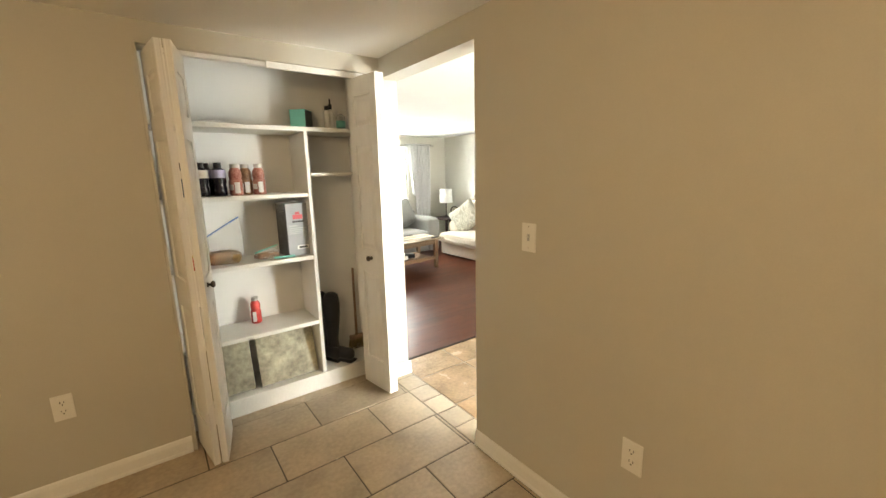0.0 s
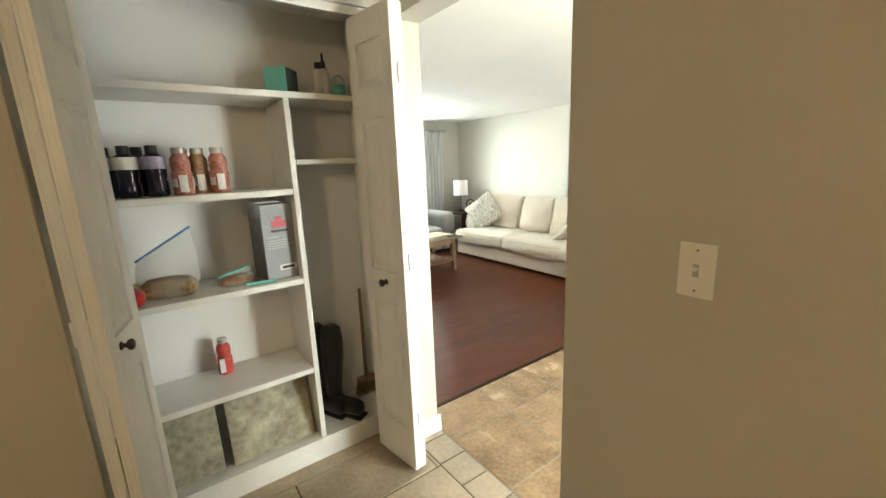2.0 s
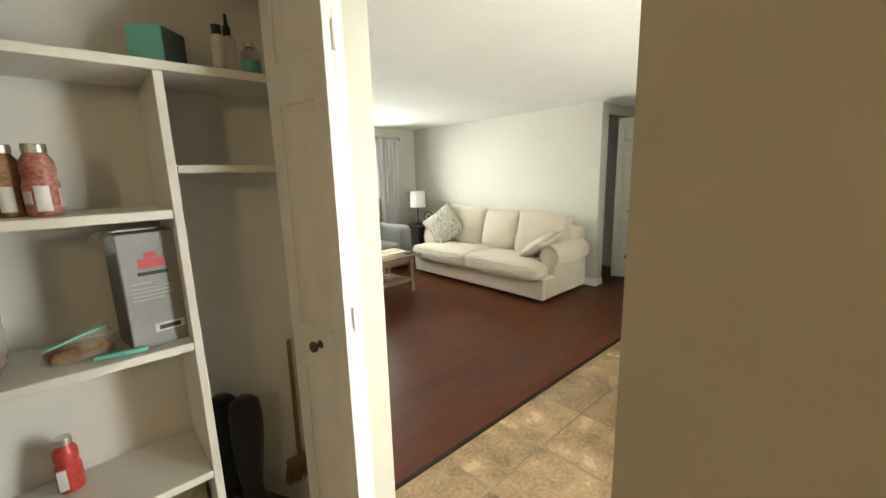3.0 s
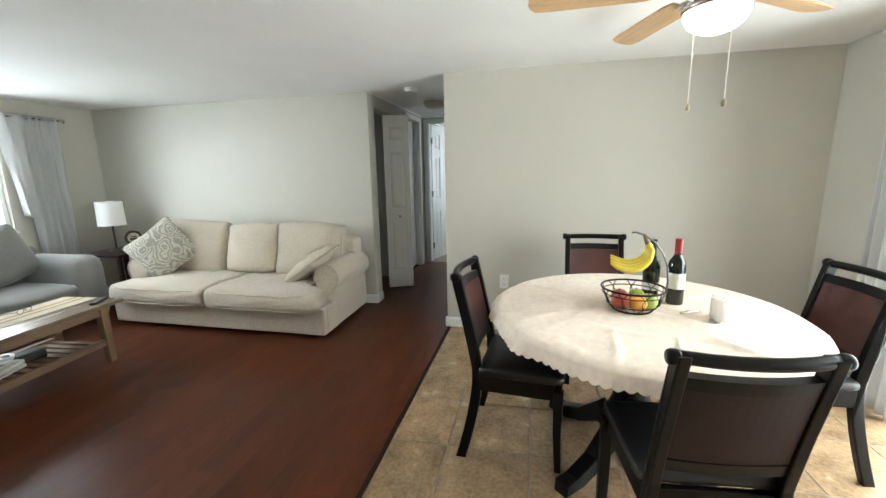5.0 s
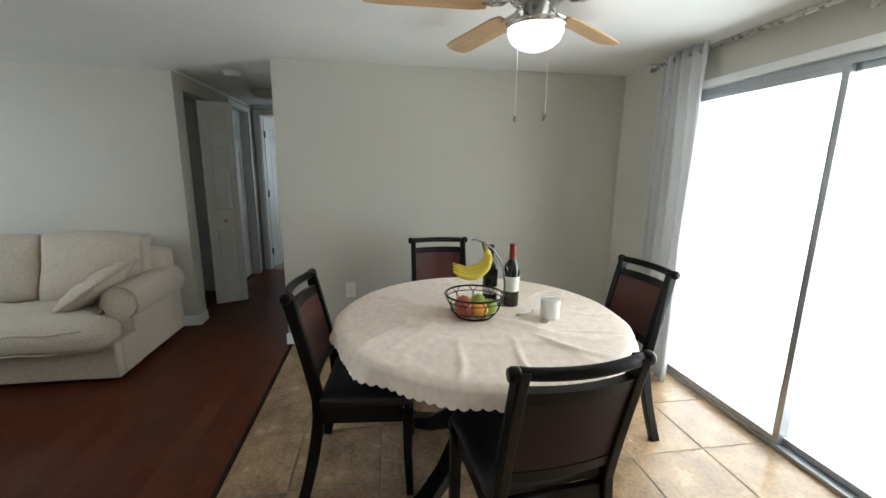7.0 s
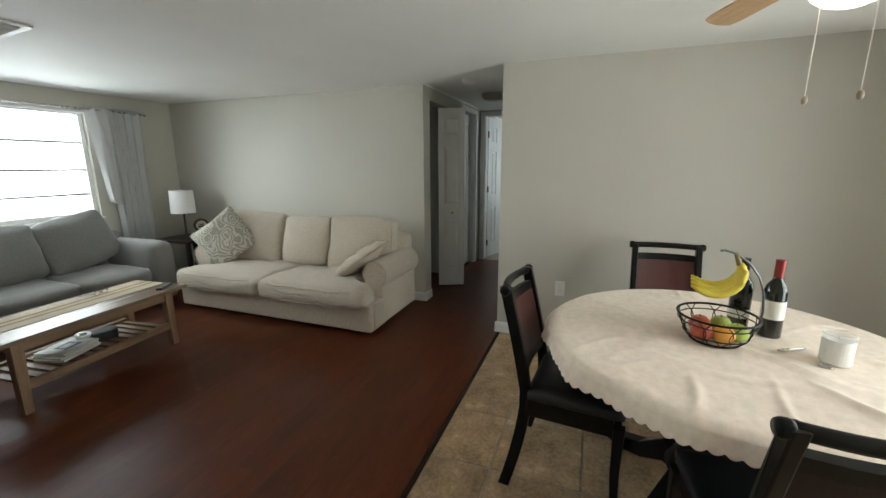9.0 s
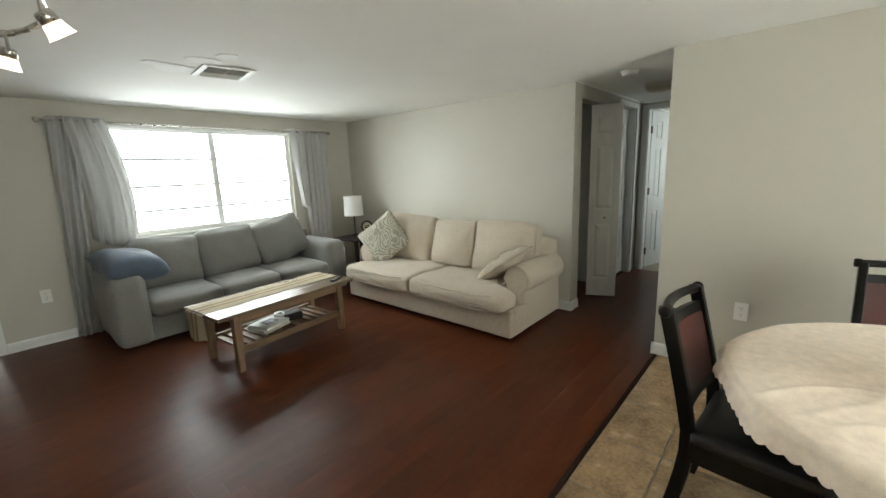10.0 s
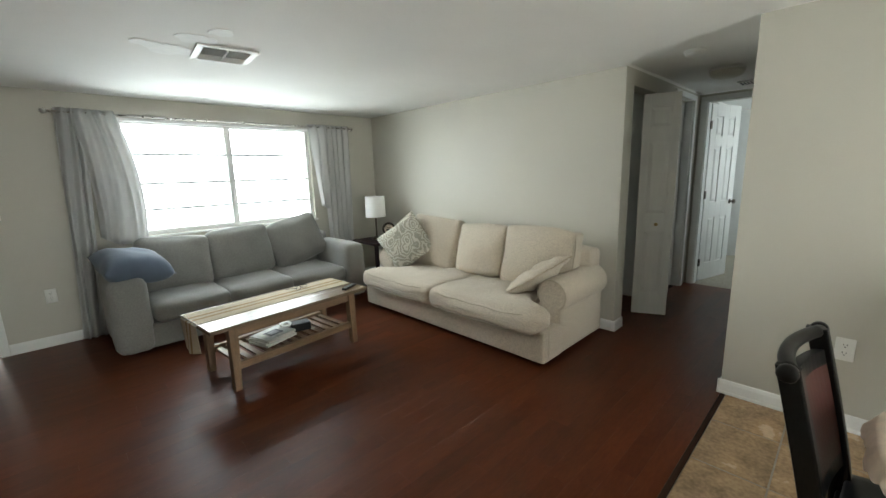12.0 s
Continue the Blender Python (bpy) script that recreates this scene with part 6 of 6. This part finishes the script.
TR, TX, TY = 0.74, 1.155, 4.145
tk = thing("track_light", "curved nickel track light with lit glass spots", "track light", Matrix.Translation((TX, TY, ZC)))
bm = NB()
sweep(bm, [(TR * math.cos(a), TR * math.sin(a), -0.10) for a in [i * math.tau / 64 for i in range(64)]], 0.008, 8, True)
for v in bm.verts:
    v.co.z = -0.10 + (v.co.z + 0.10) * 1.6
part("rail", bm, "nickel", tk, smooth=True)
for a in (55, 145, 235, 325):
    c, s = math.cos(radians(a)), math.sin(radians(a))
    bm = NB()
    lathe(bm, [(0.022, 0), (0.022, -0.006), (0.006, -0.010), (0.006, -0.088), (0.011, -0.09), (0.011, -0.118), (0, -0.119)], 12, (TR * c, TR * s, 0))
    part("standoff", bm, "nickel", tk, smooth=True)
for a in (-18.5, 29, 100, 160, 220, 280):
    c, s = math.cos(radians(a)), math.sin(radians(a))
    p = Vector((TR * c, TR * s, -0.10))
    bm = NB()
    box(bm, (-0.012, -0.009, -0.008), (0.012, 0.009, 0.014), 0.003, Matrix.Translation(p) @ rot(z=a + 90))
    tube(bm, p, p + Vector((0, 0, -0.055)), 0.006, seg=8)
    arm = part("spot_arm", bm, "nickel", tk)
    m = Matrix.Translation(p + Vector((0, 0, -0.055))) @ (rot(x=8, y=-34) if a < 0 else rot(x=16, y=12))
    part("spot_holder", lathe(NB(), [(0, 0.004), (0.024, 0.0), (0.028, -0.006), (0.031, -0.036), (0, -0.036)], 18, m=m), "nickel", arm, smooth=True)
    part("spot_cup", lathe(NB(), [(0.030, -0.0365), (0.034, -0.05), (0.040, -0.072), (0.047, -0.082), (0.044, -0.082), (0, -0.07)], 20, m=m), "spot_glass", arm, "lit frosted glass cup", smooth=True)

# ---- hall ----
hall_bifold = bifold("white moulded bifold door half open at the hall closet", (5.875, 3.61), (5.917, 3.325), (5.80, 3.59), 1.975, 0.012, None)
hk = NB()
lathe(hk, [(0.012, 0), (0.012, 0.003), (0.006, 0.006), (0.006, 0.012), (0.014, 0.018), (0.015, 0.026), (0, 0.03)], 14, m=Matrix.Translation((5.838, 3.437, 0.86)) @ Vector((-0.9, -0.45, 0)).to_track_quat("Z", "Y").to_matrix().to_4x4())
part("knob", hk, "brass", hall_bifold, "small brass knob", smooth=True, m=Matrix.Translation((0, 0, -0.012)))


def casing(name, lo_hi, label):
    th = tagged(thing(name, label, "door frame"), kind="structure")
    for lo, hi in lo_hi:
        bm = NB()
        box(bm, lo, hi, 0.003)
        part("casing", bm, "trim", th)
    return th


casing("door_frame_2", [((6.405, HY1 - 0.018, 0), (6.472, HY1 - 0.001, 2.05)), ((7.04, HY1 - 0.018, 0), (7.105, HY1 - 0.001, 2.05)), ((6.405, HY1 - 0.018, 2.051), (7.105, HY1 - 0.001, 2.10)),
                        ((6.472, HY1, 0), (6.486, HY1 + 0.12, 2.044)), ((7.024, HY1, 0), (7.039, HY1 + 0.12, 2.044))], "white gloss door frame in the hall")
casing("door_frame_3", [((HX - 0.018, 3.435, 0), (HX - 0.001, 3.50, 2.05)), ((HX - 0.018, 2.655, 0), (HX - 0.001, 2.722, 2.05)), ((HX - 0.018, 2.655, 2.051), (HX - 0.001, 3.50, 2.10)),
                        ((HX, 3.425, 0), (HX + 0.12, 3.439, 2.044)), ((HX, 2.721, 0), (HX + 0.12, 2.735, 2.044))], "white gloss door frame at the hall end")
d2 = tagged(thing("door_2", "white moulded six-panel hall door, shut", "door"), kind="structure")
door_leaf("leaf", 0.536, 2.03, 0.035, d2, Matrix.Translation((6.487, HY1 + 0.08, 0.01)), 2)
d3 = tagged(thing("door_3", "white moulded six-panel door standing open", "door"), kind="structure")
m3, w3 = strip(None, (7.375, 3.435), (7.955, 3.27), 0.035, 2.03)
l3 = door_leaf("leaf", w3, 2.03, 0.035, d3, m3 @ Matrix.Translation((0, -0.0175, 0.01)), 2)
part("handle", lathe(NB(), [(0.028, 0), (0.030, 0.004), (0.012, 0.010), (0.011, 0.03), (0.025, 0.04), (0.027, 0.052), (0.02, 0.06), (0, 0.062)], 16, m=Matrix.Translation((w3 - 0.06, 0.0, 0.92)) @ rot(x=90)), "bronze", l3, "dark bronze door knob", smooth=True)
for z in (0.22, 1.02, 1.80):
    bm = NB()
    box(bm, (-0.012, -0.006, z - 0.045), (0.02, 0.004, z + 0.045), 0.002)
    part("hinge", bm, "bronze", l3)
sd = thing("smoke_detector", "white round smoke detector on the hall ceiling", "smoke detector", Matrix.Translation((5.30, 3.09, HZ)))
part("base", lathe(NB(), [(0.068, 0), (0.068, -0.01), (0.06, -0.014)], 24), "plastic_white", sd)
part("cover", lathe(NB(), [(0.060, -0.0142), (0.058, -0.028), (0.045, -0.036), (0, -0.037)], 24), "plastic_white", sd, smooth=True)
hl = thing("ceiling_lamp", "round frosted hall ceiling lamp, switched off", "ceiling lamp", Matrix.Translation((6.12, 3.06, HZ)))
part("base", lathe(NB(), [(0.128, 0), (0.128, -0.012), (0.12, -0.02), (0, -0.02)], 28), "vent", hl)
part("bowl", lathe(NB(), [(0.125, -0.0205), (0.122, -0.04), (0.10, -0.065), (0.05, -0.08), (0, -0.083)], 28), "frosted", hl, smooth=True)
hv = thing("hall_vent", "dark grey ceiling vent at the hall end", "ceiling vent", Matrix.Translation((6.94, 3.03, HZ)))
bm = NB()
box(bm, (-0.10, -0.09, -0.014), (0.10, 0.09, -0.001), 0.003)
part("frame", bm, "vent", hv)
for k in range(6):
    bm = NB()
    box(bm, (-0.085, -0.072 + 0.026 * k, -0.0165), (0.085, -0.058 + 0.026 * k, -0.0145))
    part("slat", bm, "vent_dark", hv)

# ---- pieces of the floors ----


def piece_mesh(name, sx, sy, material, bevel=0.003, h=0.012):
    bm = NB()
    a, b = bevel, 0
    lo = [bm.verts.new((x, y, -h)) for x, y in ((0, 0), (sx, 0), (sx, sy), (0, sy))]
    mid = [bm.verts.new((x, y, -bevel * 0.6)) for x, y in ((0, 0), (sx, 0), (sx, sy), (0, sy))]
    top = [bm.verts.new((x, y, 0)) for x, y in ((a, a), (sx - a, a), (sx - a, sy - a), (a, sy - a))]
    bm.faces.new(top)
    for P, Q in ((lo, mid), (mid, top)):
        for i in range(4):
            bm.faces.new((P[i], P[(i + 1) % 4], Q[(i + 1) % 4], Q[i]))
    bmesh.ops.recalc_face_normals(bm, faces=bm.faces)
    me = bpy.data.meshes.new(name)
    bm.to_mesh(me)
    bm.free()
    me.materials.append(M[material])
    return me


PIECES = {}


def lay(name, parent, x0, y0, x1, y1, gap, material, rnd, lift=0.0008, bevel=0.003):
    """One piece of a floor in its own bed, a little uneven."""
    key = (name, round(x1 - x0, 3), round(y1 - y0, 3), material)
    if key not in PIECES:
        PIECES[key] = piece_mesh(name, x1 - x0 - gap, y1 - y0 - gap, material, bevel)
    part(name, PIECES[key], material, parent, m=Matrix.Translation((x0 + gap / 2, y0 + gap / 2, rnd.uniform(-lift, 0))))


def clip_lay(name, parent, r, area, *rest):
    x0, y0, x1, y1 = max(r[0], area[0]), max(r[1], area[1]), min(r[2], area[2]), min(r[3], area[3])
    if x1 - x0 > 0.02 and y1 - y0 > 0.02:
        lay(name, parent, x0, y0, x1, y1, *rest)


rnd = random.Random(4)
floor_dining = structure("floor_dining", [((PX1 + 0.013, SY - 0.15, -0.02), (DX, HY0 - 0.03, -0.003))], "grout_light", "sand coloured grout bed of the dining floor", "floor")
for i in range(-1, 9):
    for j in range(-7, 2):
        clip_lay("floor_tile", floor_dining, (1.951 + 0.405 * (i - 1), 2.325 + 0.405 * j, 1.951 + 0.405 * i, 2.325 + 0.405 * (j + 1)),
                 (PX1 + 0.015, SY - 0.15, DX, HY0 - 0.03), 0.008, "dining_tile", rnd)
floor_entry = structure("floor_entry", [((-1.3, -1.6, -0.02), (PX1 + 0.013, CY + 0.09, -0.003))], "grout_dark", "dark grout bed of the entry floor", "floor")
for j in range(-11, 3):
    y = 1.91 + 0.322 * j
    off = 0.517 if j % 2 == 0 else 0.80
    for i in range(-4, 3):
        clip_lay("floor_tile", floor_entry, (off + 0.573 * (i - 1), y, off + 0.573 * i, y + 0.322), (-1.3, -1.6, 1.393, CY + 0.09), 0.007, "entry_tile", rnd)
for k in range(-3, 6):
    clip_lay("floor_tile", floor_entry, (1.393, 1.57 + 0.167 * k, PX1 + 0.013, 1.57 + 0.167 * (k + 1)), (1.393, 1.57, PX1 + 0.013, CY), 0.007, "entry_tile", rnd)
for k in range(-10, 0):
    clip_lay("floor_tile", floor_entry, (1.393, 1.57 + 0.322 * k, PX0, 1.57 + 0.322 * (k + 1)), (1.393, -1.6, PX0, 1.57), 0.007, "entry_tile", rnd)

floor_living = structure("floor_living", [((-0.4, HY0 - 0.012, -0.02), (HX + 0.1, NY, -0.003))], "underlay", "dark gaps between cherry laminate boards", "floor")
y = HY0 - 0.004
while y < NY:
    y1 = min(NY, y + 0.102)
    left, right = (PX1 if y1 < 3.0 else -0.3), (HX + 0.1 if y1 < HY1 + 0.05 else EX)
    x = left - rnd.uniform(0, 0.85)
    while x < right:
        clip_lay("floor_board", floor_living, (x, y, x + 0.9, y1), (left, y, right, y1), 0.0002, "plank", rnd, 0.00005, 0.0003)
        x += 0.9
    y = y1
threshold = NB()
prism(threshold, [(HY0 - 0.031, -0.003), (HY0 - 0.029, 0.002), (HY0 - 0.018, 0.004), (HY0 - 0.006, 0.002), (HY0 - 0.003, -0.003)], PX1 + 0.002, DX - 0.02, "x")
tagged(part("threshold", threshold, "threshold"), "dark wooden strip between tiles and laminate", "threshold", kind="structure")
